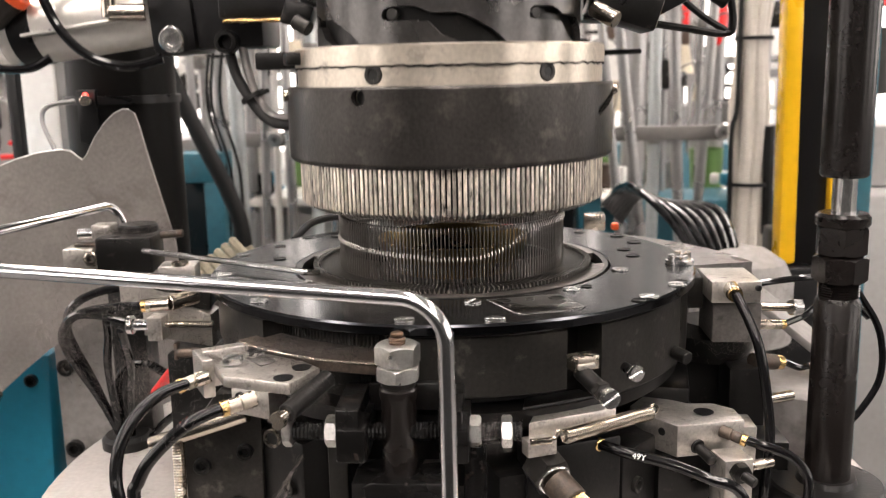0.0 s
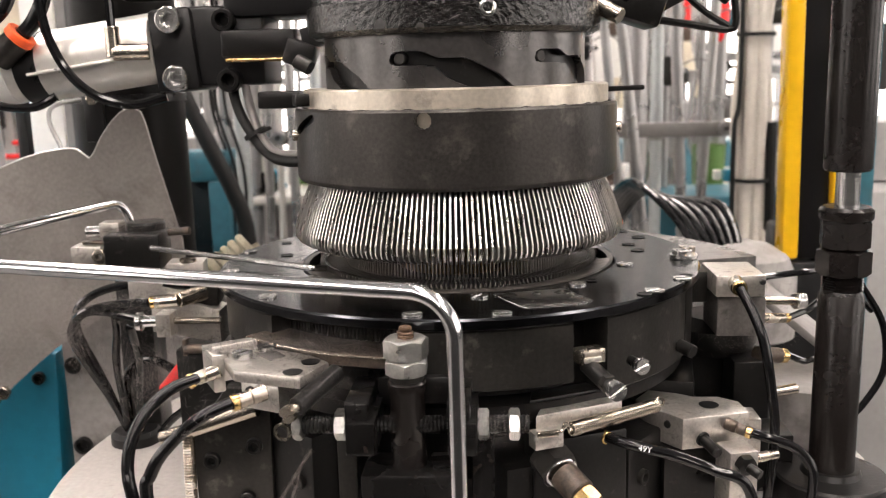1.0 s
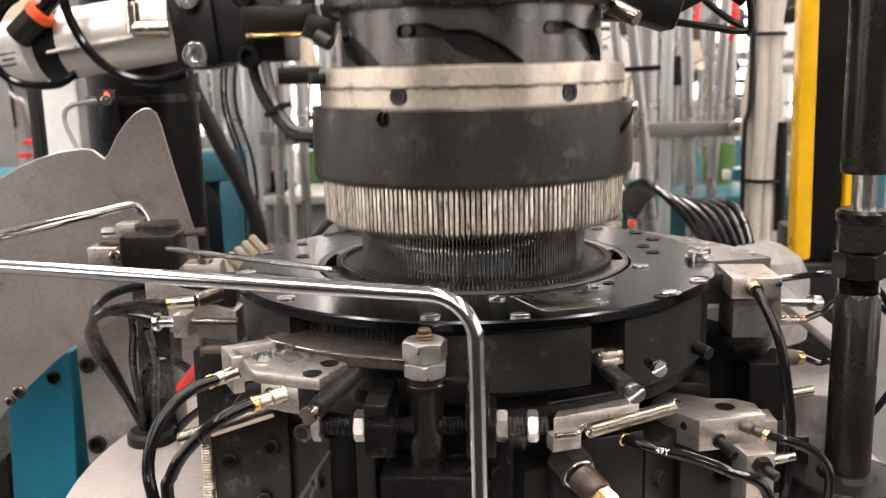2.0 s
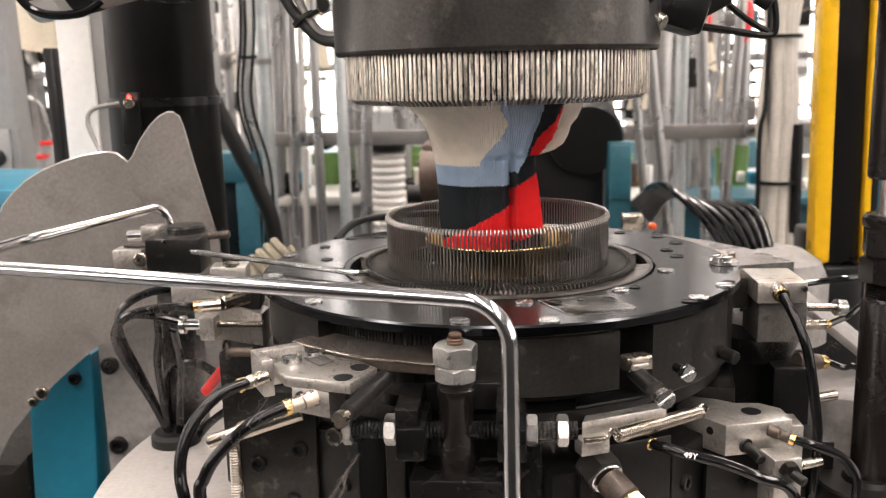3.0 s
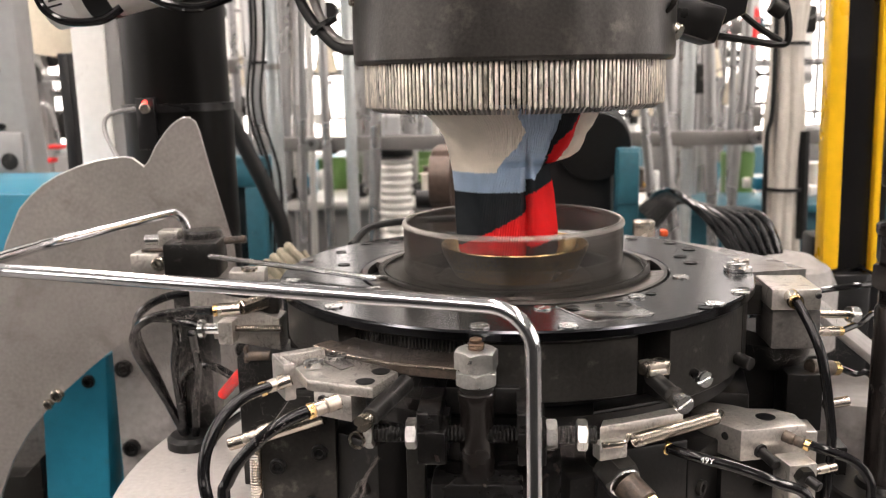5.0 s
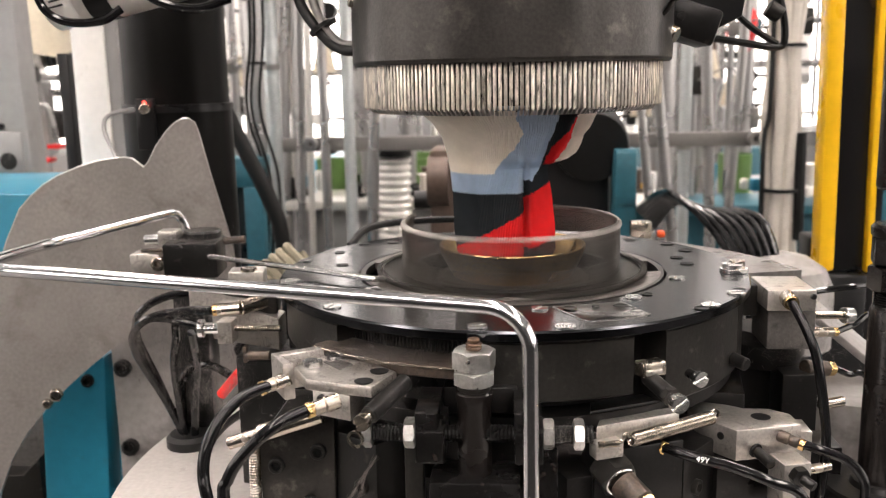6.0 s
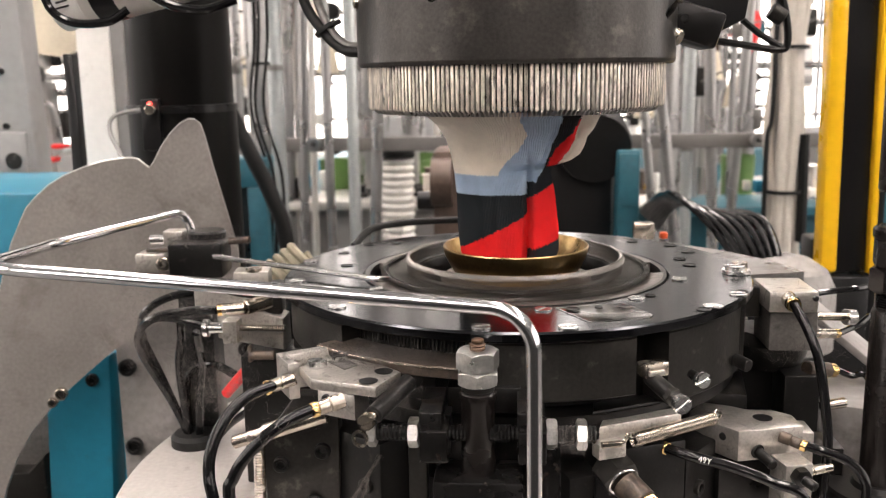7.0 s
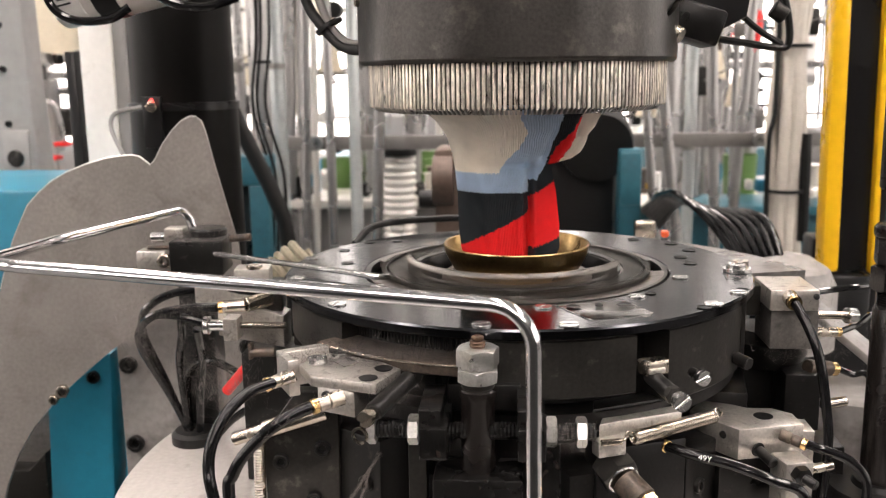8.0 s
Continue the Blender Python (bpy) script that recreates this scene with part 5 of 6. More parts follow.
part("mount", lift(box((-0.1140, 0.0560, 0.0980), (0.0380, 0.036, 0.0380), 0.002)), black_paint, ac)
part("arm_upper", lift(box((-0.0830, 0.0540, 0.1190), (0.060, 0.04, 0.016), 0.002)), black_paint, ac)
part("arm_lower", lift(box((-0.0960, 0.0400, 0.0985), (0.036, 0.020, 0.0130), 0.0015)), black_oxide, ac)
part("brass_strip", lift(box((-0.0945, 0.0296, 0.0908), (0.0340, 0.004, 0.0018), 0.0006)), brass, ac, "worn brass strip")
for x, z, r in ((-0.1385, 0.1105, 0.0062), (-0.1370, 0.0830, 0.0062), (-0.1130, 0.1100, 0.0056), (-0.1120, 0.0815, 0.0056)):
    part("socket_bolt", lift(socket_head((x, 0.0345 if x < -0.12 else 0.0375, z), r, 0.006, (0, -1, 0))), clean_steel if x < -0.12 else black_oxide, ac, "large socket-head bolt")
part("elbow", lift(merge(rod((-0.1650, 0.0260, 0.0960), (-0.1490, 0.0310, 0.0960), 0.0040, 18), rod((-0.1645, 0.0262, 0.0935), (-0.1645, 0.0262, 0.1080), 0.0036, 18))), nickel, ac, "nickel elbow fitting")
part("elbow_hose", lift(sweep([(-0.1645, 0.0262, 0.1070), (-0.1648, 0.0262, 0.1300), (-0.1660, 0.0262, 0.20)], 0.0021, 10)), hose_black, ac)
part("plug_body", lift(rod((-0.2240, 0.0300, 0.0940), (-0.2120, 0.0300, 0.1040), 0.0066, 24)), gunmetal, ac)
part("plug_collar", lift(pipe((-0.2130, 0.0300, 0.1032), (-0.2098, 0.0300, 0.1062), 0.0074, 0.0044)), red_orange, ac, "orange-red release collar")
part("plug_hose", lift(sweep([(-0.2120, 0.0300, 0.1040), (-0.2030, 0.0300, 0.1130), (-0.1960, 0.0300, 0.1300), (-0.188, 0.03, 0.18)], 0.0036, 12)), hose_black, ac)
part("loop_hose", lift(sweep([(-0.1975, 0.0270, 0.20), (-0.1990, 0.0270, 0.1250), (-0.1930, 0.0270, 0.0960), (-0.1790, 0.0270, 0.0780), (-0.1600, 0.0290, 0.0712), (-0.1430, 0.0330, 0.0745)], 0.0023, 10)), hose_black, ac)
part("loop_hose", lift(sweep([(-0.2320, 0.0260, 0.1150), (-0.2360, 0.0260, 0.0950), (-0.2340, 0.0260, 0.0800), (-0.2240, 0.0270, 0.0722), (-0.2080, 0.0300, 0.0710), (-0.1980, 0.0330, 0.0760)], 0.0021, 10)), hose_black, ac)
part("loop_hose", lift(sweep([(-0.2420, 0.0300, 0.0900), (-0.2300, 0.0300, 0.1080), (-0.2150, 0.0300, 0.1220), (-0.2000, 0.03, 0.17)], 0.0028, 10)), hose_black, ac)
part("drop_hose", lift(sweep([(-0.1136, 0.0400, 0.0880), (-0.1110, 0.0400, 0.0700), (-0.1050, 0.0370, 0.0580), (-0.0950, 0.0330, 0.0460), (-0.0840, 0.0260, 0.0425), (-0.0660, 0.0180, 0.0440)], 0.0026, 12)), rubber, ac)
part("drop_hose", lift(sweep([(-0.1080, 0.0420, 0.0880), (-0.1040, 0.0400, 0.0680), (-0.0985, 0.0360, 0.0540), (-0.0880, 0.0310, 0.0455), (-0.0680, 0.0240, 0.0480)], 0.0022, 12)), rail_grey, ac)
part("cable_tie", lift(lathe([(0.0048, 0), (0.0062, 0), (0.0062, 0.0020), (0.0048, 0.0020)], 20, m=along((-0.1020, 0.0375, 0.0565), (-0.0990, 0.0372, 0.0510)))), rubber, ac)
part("tie_tail", lift(box((-0.0962, 0.0350, 0.0575), (0.0065, 0.003, 0.0022), 0.0005, 0, 0, -20)), rubber, ac)
part("nozzle_arm", lift(box((-0.0850, 0.0250, 0.0720), (0.0200, 0.012, 0.0080), 0.001)), black_oxide, ac)
part("knuckle", lift(box((-0.0760, 0.0330, 0.0930), (0.0140, 0.014, 0.0120), 0.0015, 0, 0, 20)), black_oxide, ac)
part("knuckle_bolt", lift(rod((-0.0770, 0.0260, 0.0900), (-0.0700, 0.0240, 0.0860), 0.0036, 16)), gunmetal, ac)
part("knuckle_link", lift(box((-0.0640, 0.0340, 0.1020), (0.0220, 0.012, 0.0100), 0.0012, 0, 0, -12)), black_paint, ac)
part("carrier_beam", lift(box((-0.0850, 0.0800, 0.1500), (0.20, 0.05, 0.05), 0.003)), black_paint, ac)

lk = thing("head_linkage", (0.08, 0.03, 0.120), "black lever linkage with thin rods beside the head", "linkage")
part("pivot", rod((0.0610, -0.0120, 0.1090), (0.0700, -0.0180, 0.1035), 0.0036, 16), nickel, lk)
part("arm", box((0.0760, 0.0100, 0.1110), (0.030, 0.03, 0.016), 0.002, 0, 0, 18), black_oxide, lk)
part("arm", prism([(0.0600, 0.1060), (0.0880, 0.1040), (0.1060, 0.1130), (0.1100, 0.1400), (0.0600, 0.1400)], "y", 0.020, 0.050, 0.001), black_paint, lk)
part("rod", sweep([(0.0700, 0.020, 0.1060), (0.0900, 0.030, 0.1045), (0.1100, 0.040, 0.1020), (0.1280, 0.045, 0.0995), (0.1325, 0.045, 0.1030), (0.1300, 0.045, 0.1200), (0.1220, 0.045, 0.1400)], 0.0018, 8), black_oxide, lk)
part("rod", sweep([(0.1060, 0.045, 0.1180), (0.1180, 0.045, 0.1080), (0.1290, 0.045, 0.1010)], 0.0016, 8), black_oxide, lk)
part("knuckle", rod((0.1230, 0.0420, 0.1180), (0.1290, 0.0420, 0.1140), 0.0042, 14), gunmetal, lk)
part("link_beam", box((0.0900, 0.0700, 0.1500), (0.12, 0.04, 0.04), 0.003), black_paint, lk)

# ---- lint: fine grey fluff caught on hoses and edges ----
lint_rng = random.Random(7)


def lint(centre, spread, count, size=0.006, r=0.000022, fluff=None):
    bm = bmesh.new()
    for _ in range(count):
        p = Vector(centre) + Vector([lint_rng.gauss(0, s) for s in spread])
        d = Vector([lint_rng.gauss(0, 1) for _ in range(3)]).normalized()
        pts = [p]
        for _ in range(7):
            d = (d + Vector([lint_rng.gauss(0, 0.55) for _ in range(3)])).normalized()
            pts.append(pts[-1] + d * size / 7 * lint_rng.uniform(0.6, 1.4))
        fib = []
        for q in pts:
            fib.append([bm.verts.new(q + Vector(o) * r) for o in ((1, 0, 0), (-0.5, 0.8, 0.3), (-0.5, -0.8, -0.3))])
        for a, b in zip(fib, fib[1:]):
            for k in range(3):
                bm.faces.new((a[k], b[k], b[(k + 1) % 3], a[(k + 1) % 3]))
    solo("lint", bm, fluff or lint_mat, "cotton lint fluff caught on the machine", "lint", kind="stuff")


for c, s, n in (((-0.178, -0.008, -0.030), (0.007, 0.006, 0.008), 420), ((-0.165, 0.005, -0.045), (0.012, 0.008, 0.014), 260), ((-0.190, 0.0, -0.030), (0.006, 0.004, 0.006), 160),
                ((-0.132, -0.028, -0.045), (0.010, 0.006, 0.007), 260), ((-0.060, -0.100, -0.0115), (0.010, 0.003, 0.0010), 60), ((-0.045, -0.100, -0.0110), (0.010, 0.003, 0.0012), 100),
                ((-0.040, -0.121, -0.0185), (0.004, 0.004, 0.0020), 40), ((-0.160, 0.032, 0.0095), (0.012, 0.008, 0.0015), 200),
                ((0.128, -0.02, -0.032), (0.010, 0.008, 0.003), 120), ((-0.150, 0.010, -0.060), (0.008, 0.006, 0.008), 160),
                ((-0.130, -0.020, -0.016), (0.010, 0.006, 0.003), 160), ((0.020, -0.1235, -0.0322), (0.003, 0.002, 0.002), 60)):
    lint(c, s, n * 2)


for c, sp, n in (((-0.0425, -0.1225, -0.0190), (0.0035, 0.006, 0.0022), 900), ((-0.055, -0.1010, -0.0118), (0.016, 0.0035, 0.0008), 900), ((-0.030, -0.1050, -0.0118), (0.010, 0.003, 0.0008), 500),
                 ((-0.160, 0.030, 0.0105), (0.012, 0.009, 0.0012), 500), ((0.124, -0.010, -0.0150), (0.010, 0.010, 0.006), 500), 
                 ((-0.170, -0.004, -0.0320), (0.009, 0.006, 0.010), 500), ((-0.110, -0.022, -0.0260), (0.012, 0.003, 0.006), 400), ((0.018, -0.121, -0.0322), (0.003, 0.0025, 0.0025), 160), ((-0.045, -0.0985, -0.0085), (0.020, 0.004, 0.0016), 1400)):
    lint(c, sp, n, 0.0040, 0.000022, dark_lint)
for path, n in (([(-0.1318, -0.0360, -0.0110), (-0.1488, -0.0275, -0.0136), (-0.1670, -0.0225, -0.0185), (-0.1793, -0.0130, -0.0288), (-0.1827, -0.0025, -0.0432), (-0.1763, 0.0120, -0.0721)], 60),
                ([(-0.1600, -0.0085, -0.0250), (-0.1626, -0.0025, -0.0345), (-0.1687, 0.0075, -0.0552), (-0.1692, 0.0170, -0.0900)], 40),
                ([(-0.1444, -0.0030, -0.0660), (-0.1276, -0.0130, -0.0481), (-0.1200, -0.0300, -0.0300)], 60),
                ([(-0.0660, -0.1330, -0.0170), (-0.0763, -0.1405, -0.0215), (-0.0860, -0.1425, -0.0290)], 9)):
    for q in curve_points(path, 5):
        lint(q, (0.0025, 0.0025, 0.0025), n // 3, 0.006)
bm = bmesh.new()
for p0, p1 in (((-0.0500, -0.100, -0.0500), (-0.0690, -0.100, -0.0800)), ((-0.0540, -0.101, -0.0560), (-0.0640, -0.100, -0.0880)), ((-0.0380, -0.101, -0.0700), (-0.0560, -0.100, -0.0900))):
    p0, p1 = Vector(p0), Vector(p1)
    for _ in range(26):
        pts = [p0.lerp(p1, k / 9) + Vector([lint_rng.gauss(0, 0.0005) for _ in range(3)]) for k in range(10)]
        rows = [[bm.verts.new(q + Vector(o) * 0.000028) for o in ((1, 0, 0), (-0.5, 0.8, 0.3), (-0.5, -0.8, -0.3))] for q in pts]
        for a, b in zip(rows, rows[1:]):
            for k in range(3):
                bm.faces.new((a[k], b[k], b[(k + 1) % 3], a[(k + 1) % 3]))
solo("lint_strand", bm, lint_mat, "long lint strands hanging on the black housing", "lint", kind="stuff")


# ---- safety light curtain ----
lc = thing("light_curtain", (0.2360, 0.25, -0.30), "yellow and black safety light curtain post", "light curtain")
part("yellow_body", box((0.2225, 0.2500, 0.1875), (0.0118, 0.02, 0.485), 0.003, 0, 0, -0.9), yellow, lc, "yellow housing")
part("black_window", box((0.2388, 0.2520, 0.1875), (0.0205, 0.016, 0.485), 0.001, 0, 0, -0.9), black_paint, lc, "black glossy window")
part("yellow_edge", box((0.2515, 0.2480, 0.1875), (0.0046, 0.02, 0.485), 0.001, 0, 0, -0.9), yellow, lc)
part("foot", box((0.2370, 0.2520, -0.178), (0.036, 0.03, 0.244), 0.003), black_paint, lc)
bp = thing("back_post", (0.29, 0.28, -0.30), "dark teal machine post behind the light curtain", "post")
part("post", box((0.2800, 0.30, 0.15), (0.040, 0.03, 1.3), 0.003), teal_dark, bp)
part("stripe", box((0.2720, 0.283, 0.15), (0.012, 0.006, 1.3), 0.001), black_paint, bp)

# ---- white cable bundle ----
cb = thing("cable_bundle", (0.3000, 0.62, -0.30), "bundle of off-white cables held with black ties", "cable bundle")
cab_rng = random.Random(3)
for k, (ox, oy) in enumerate(((-0.016, 0.004), (-0.006, -0.006), (0.005, -0.007), (0.0145, 0.002), (-0.010, 0.008), (0.004, 0.010))):
    pts = [(0.301 + ox * w + cab_rng.uniform(-0.002, 0.002), 0.62 + oy * w, z) for z, w in ((-0.30, 1.6), (-0.14, 1.15), (-0.05, 0.8), (0.03, 1.1), (0.11, 0.8), (0.20, 1.05), (0.40, 1.0))]
    part("cable", sweep(pts, 0.0066, 10), cable_white if k != 4 else alu_tube, cb)
part("black_cable", sweep([(0.281, 0.615, -0.12), (0.279, 0.612, 0.01), (0.284, 0.612, 0.06), (0.282, 0.612, 0.3)], 0.0028, 8), rubber, cb)
part("black_cable", sweep([(0.322, 0.615, -0.10), (0.320, 0.612, -0.02), (0.319, 0.612, 0.02)], 0.006, 8), rubber, cb)
for z in (-0.046, 0.112):
    part("tie", lathe([(0.0175, z), (0.0205, z), (0.0205, z + 0.004), (0.0175, z + 0.004)], 24, m=pose(0.301, 0.62, 0)), rubber, cb, "black cable tie")

# ---- rail and the forest of upright tubes ----
rr = thing("cross_rail", (0.0, 0.655, 0.0), "long dull grey cross rail behind the machine", "rail")
part("bar", box((0.045, 0.655, 0.0110), (0.66, 0.012, 0.0165), 0.001), rail_grey, rr)
for x in (-0.2343, 0.2770):
    part("joint", lathe([(0.0030, 0), (0.0078, 0), (0.0078, 0.012), (0.0030, 0.012)], 20, m=along((x, 0.648, 0.012), (x, 0.63, 0.012))), alu_tube, rr)
TUBES = [(-0.2460, 0.64, 0.0052, 0.03, -0.15), (-0.2085, 0.60, 0.0055, 0.0, 0.0), (-0.1480, 0.56, 0.0062, 0.05, 0.0), (0.1690, 0.60, 0.0060, -0.12, 0.0), (0.1480, 0.60, 0.0050, -0.10, 0.0), (0.2290, 0.66, 0.0065, -0.05, 0.0), (0.2680, 0.70, 0.0062, 0.05, 0.0),
         (-0.300, 0.66, 0.012, 0.0, 0.0), (-0.275, 0.75, 0.006, 0.02, 0.0), (-0.190, 0.80, 0.012, 0.0, 0.0), (-0.140, 0.82, 0.012, 0.0, 0.0), (0.200, 0.80, 0.016, 0.0, 0.0), (0.243, 0.85, 0.008, -0.03, 0.0), (-0.33, 0.90, 0.010, 0.0, 0.0), (-0.24, 0.98, 0.012, 0.0, 0.0), (0.34, 0.95, 0.010, 0.02, 0.0), (0.295, 1.05, 0.014, 0.0, 0.0), (0.14, 1.0, 0.012, 0.0, 0.0)]
for x, y, r, lean, _ in TUBES:
    solo("upright_tube", rod((x - lean * 0.20, y, -0.20), (x + lean * 0.5, y, 0.50), r, 16), alu_tube, "dull aluminium upright tube of a yarn stand", "tube", "upright tubes")
for x, y in ((-0.256, 0.5), (-0.262, 0.505), (-0.250, 0.51)):
    solo("hanging_cable", sweep([(x, y, 0.35), (x + 0.002, y, 0.15), (x - 0.006, y, 0.06), (x + 0.01, y, -0.02), (x + 0.004, y, -0.15)], 0.0017, 8), rubber, "thin black cable hanging by a tube", "cable", "hanging cables")
solo("cable_tie", lathe([(0.008, 0), (0.0098, 0), (0.0098, 0.003), (0.008, 0.003)], 20, m=pose(-0.256, 0.505, 0.103)), rubber, "black cable tie round thin cables", "cable tie")
solo("big_hose", sweep([(-0.3000, 0.45, 0.130), (-0.2769, 0.45, 0.0676), (-0.2552, 0.45, 0.0186), (-0.2355, 0.45, -0.0257), (-0.2240, 0.45, -0.0706), (-0.2200, 0.45, -0.20)], 0.0080, 12), rubber, "thick black rubber hose slanting down", "hose")
for k in range(7):
    solo("bent_hose", sweep([(0.130 + 0.003 * k, 0.520, -0.050 - 0.003 * k), (0.126 + 0.004 * k, 0.36 + 0.01 * k, -0.012 - 0.003 * k), (0.128 + 0.005 * k, 0.28 + 0.01 * k, -0.006 - 0.003 * k), (0.148 + 0.005 * k, 0.24, -0.028 + 0.002 * k), (0.160 + 0.004 * k, 0.20, -0.060), (0.163 + 0.004 * k, 0.19, -0.11)], 0.0027, 10), hose_black, "glossy black hose arching behind the cam plate", "hose", "arching rear hoses")

# thick pale tubes with dark joints, and slimmer ones between them
pale_tube = mat("pale_glossy_tube", (0.46, 0.49, 0.49), 0.12, 0.3, 0.15, 12, 200, 0.02)
for x, y, r in ((-0.2660, 0.60, 0.0085), (-0.1840, 0.62, 0.0070), (0.2130, 0.72, 0.0075)):
    p = thing("suction_tube", (x, y, -0.25), "pale glossy suction tube with a grey joint", "tube", "suction tubes")
    part("tube", rod((x, y, -0.25), (x, y, 0.45), r, 18), pale_tube, p)
    z = 0.118 - 0.3 * abs(x + 0.2)
    part("joint", lathe([(r, z), (r * 1.18, z), (r * 1.18, z + 0.006), (r, z + 0.006)], 18, m=pose(x, y, 0)), rail_grey, p)
slim_rng = random.Random(17)
for k in range(18):
    x, y = slim_rng.uniform(-0.50, 0.14), slim_rng.uniform(0.72, 1.08)
    lean = slim_rng.uniform(-0.03, 0.03)
    solo("yarn_tube", rod((x, y, -0.30), (x + lean, y, 0.55), slim_rng.uniform(0.003, 0.0075), 10), slim_rng.choice((alu_tube, alu_tube, rail_grey, alu)), "slim aluminium yarn tube", "tube", "yarn tubes")
for k in range(20):
    x, y, z = slim_rng.uniform(-0.5, 0.45), slim_rng.uniform(0.80, 1.08), slim_rng.uniform(-0.02, 0.20)
    w = slim_rng.uniform(0.012, 0.026)
    u = thing("yarn_sensor", (x, y, z), "dark yarn sensor with a wire guide on a tube", "sensor", "yarn sensors")
    part("body", box((x, y, z), (w, 0.02, w * slim_rng.uniform(0.8, 1.8)), 0.003, slim_rng.uniform(-25, 25)), slim_rng.choice((gunmetal, black_paint, rail_grey)), u)
    part("post", rod((x, y + 0.014, FLOOR), (x, y + 0.014, z + 0.06), 0.0045, 10), alu_tube, u)
    part("clip", rod((x - w, y, z), (x + w, y, z), 0.0035, 10), alu_tube, u)
    part("wire", sweep([(x, y - 0.01, z), (x + w * 1.5, y - 0.02, z + w * 0.6), (x + w * 2.2, y - 0.02, z - w * 0.5), (x + w * 2.0, y - 0.01, z - w * 3)], 0.0011, 6), rail_grey, u)

# ribbed grey duct
dprof = [(0.0, -0.16)]
for k in range(16):
    z = -0.16 + k * 0.0095
    dprof += [(0.0185, z), (0.0215, z + 0.003), (0.0215, z + 0.006), (0.0185, z + 0.0090)]
dprof += [(0.0, -0.008)]
du = thing("ribbed_duct", (-0.1440, 0.70, -0.16), "pale ribbed suction duct with a dark collar", "duct")
part("bellows", lathe(dprof, 28, m=pose(-0.1440, 0.70, 0), closed=False), alu, du)
part("collar", lathe([(0, -0.008), (0.0225, -0.008), (0.0225, 0.016), (0, 0.016)], 28, m=pose(-0.1440, 0.70, 0), closed=False), rubber, du)

solo("spiral_duct", coil((-0.158, 0.115, -0.040), (-0.128, 0.125, -0.018), 0.010, 0.0028, 7, 8), cord_dull, "short dusty ivory spiral suction hose", "duct")

# brown motor
mo = thing("feed_motor", (-0.068, 0.46, -0.15), "brown cast motor with a dark flange", "motor")
part("body", box((-0.0620, 0.47, -0.045), (0.030, 0.06, 0.13), 0.004), brown, mo)
part("flange", rod((-0.078, 0.445, -0.010), (-0.058, 0.445, -0.010), 0.024, 24), brown, mo)
part("knob", rod((-0.092, 0.445, -0.028), (-0.076, 0.445, -0.028), 0.009, 16), black_paint, mo)
# dark machine with teal box
dm = thing("dark_drive_unit", (0.05, 0.5, -0.20), "black dusty drive unit behind the sock", "drive unit")
part("body", box((0.0500, 0.53, -0.060), (0.100, 0.10, 0.20), 0.012), black_paint, dm)
part("cover", lathe([(0, 0), (0.034, 0), (0.036, 0.006), (0.034, 0.05), (0.026, 0.058), (0, 0.058)], 28, m=pose(0.078, 0.46, 0.018, -75, 0, 0), closed=False), rubber, dm)
part("strut", box((-0.010, 0.48, -0.055), (0.06, 0.02, 0.02), 0.003), brown, dm)
tb = thing("teal_box", (0.108, 0.46, -0.16), "small dusty teal control box", "box")
part("case", box((0.1085, 0.462, -0.040), (0.0210, 0.03, 0.115), 0.002), teal_dark, tb)
part("lid", box((0.1085, 0.446, -0.010), (0.0190, 0.004, 0.050), 0.001), teal_dark, tb)
for x, z in ((0.0776, -0.0095), (0.0902, -0.0095)):
    solo("orange_plug", box((x, 0.131, z + 0.0024), (0.0045, 0.006, 0.0040), 0.0012), red_orange, "small orange-red plug behind the plate", "plug", "orange plugs")
sb = thing("rear_shelf", (0.10, 0.13, -0.098), "dull steel shelf ring behind the plate", "shelf")
part("shelf", lathe([(0.100, -0.016), (0.150, -0.016), (0.150, -0.0095), (0.100, -0.0095)], 30, 105, 158), shelf_steel, sb, "curved steel shelf")
part("bracket", box((0.085, 0.120, -0.057), (0.05, 0.02, 0.082), 0.002), black_paint, sb)
part("latch", box((0.0780, 0.1300, -0.0040), (0.012, 0.010, 0.010), 0.001), nickel, sb)
solo("plastic_bag", lathe([(0, -0.10), (0.034, -0.10), (0.034, -0.060), (0.028, -0.046), (0.016, -0.038), (0.006, -0.036), (0, -0.034)], 28, m=pose(0.188, 0.215, 0), closed=False), panel_grey, "crumpled grey plastic cover", "cover")
solo("dark_lever", sweep([(-0.090, 0.080, -0.004), (-0.080, 0.095, 0.004), (-0.050, 0.110, 0.0055), (0.0, 0.118, 0.005)], 0.0022, 8), rubber, "dark cable lying behind the plate", "cable")

# green bins and benches farther back
for x, y, r, h, z in ((0.3230, 0.92, 0.024, 0.085, -0.115), (-0.262, 0.92, 0.026, 0.10, -0.13), (-0.1500, 0.90, 0.070, 0.10, -0.125), (0.185, 1.15, 0.03, 0.1, -0.16)):
    g = thing("green_bin", (x, y, z), "olive green round plastic yarn bin", "bin", "green bins")
    part("tub", lathe([(0, z), (r * 0.85, z), (r, z + h), (r * 0.94, z + h), (r * 0.8, z + 0.01), (0, z + 0.01)], 28, m=pose(x, y, 0), closed=False), green, g)
    part("stand", box((x, y, (z - 0.4) / 2 - 0.2), (0.08, 0.08, abs(z + 0.8) - 0.002), 0.003), grey_machine, g)
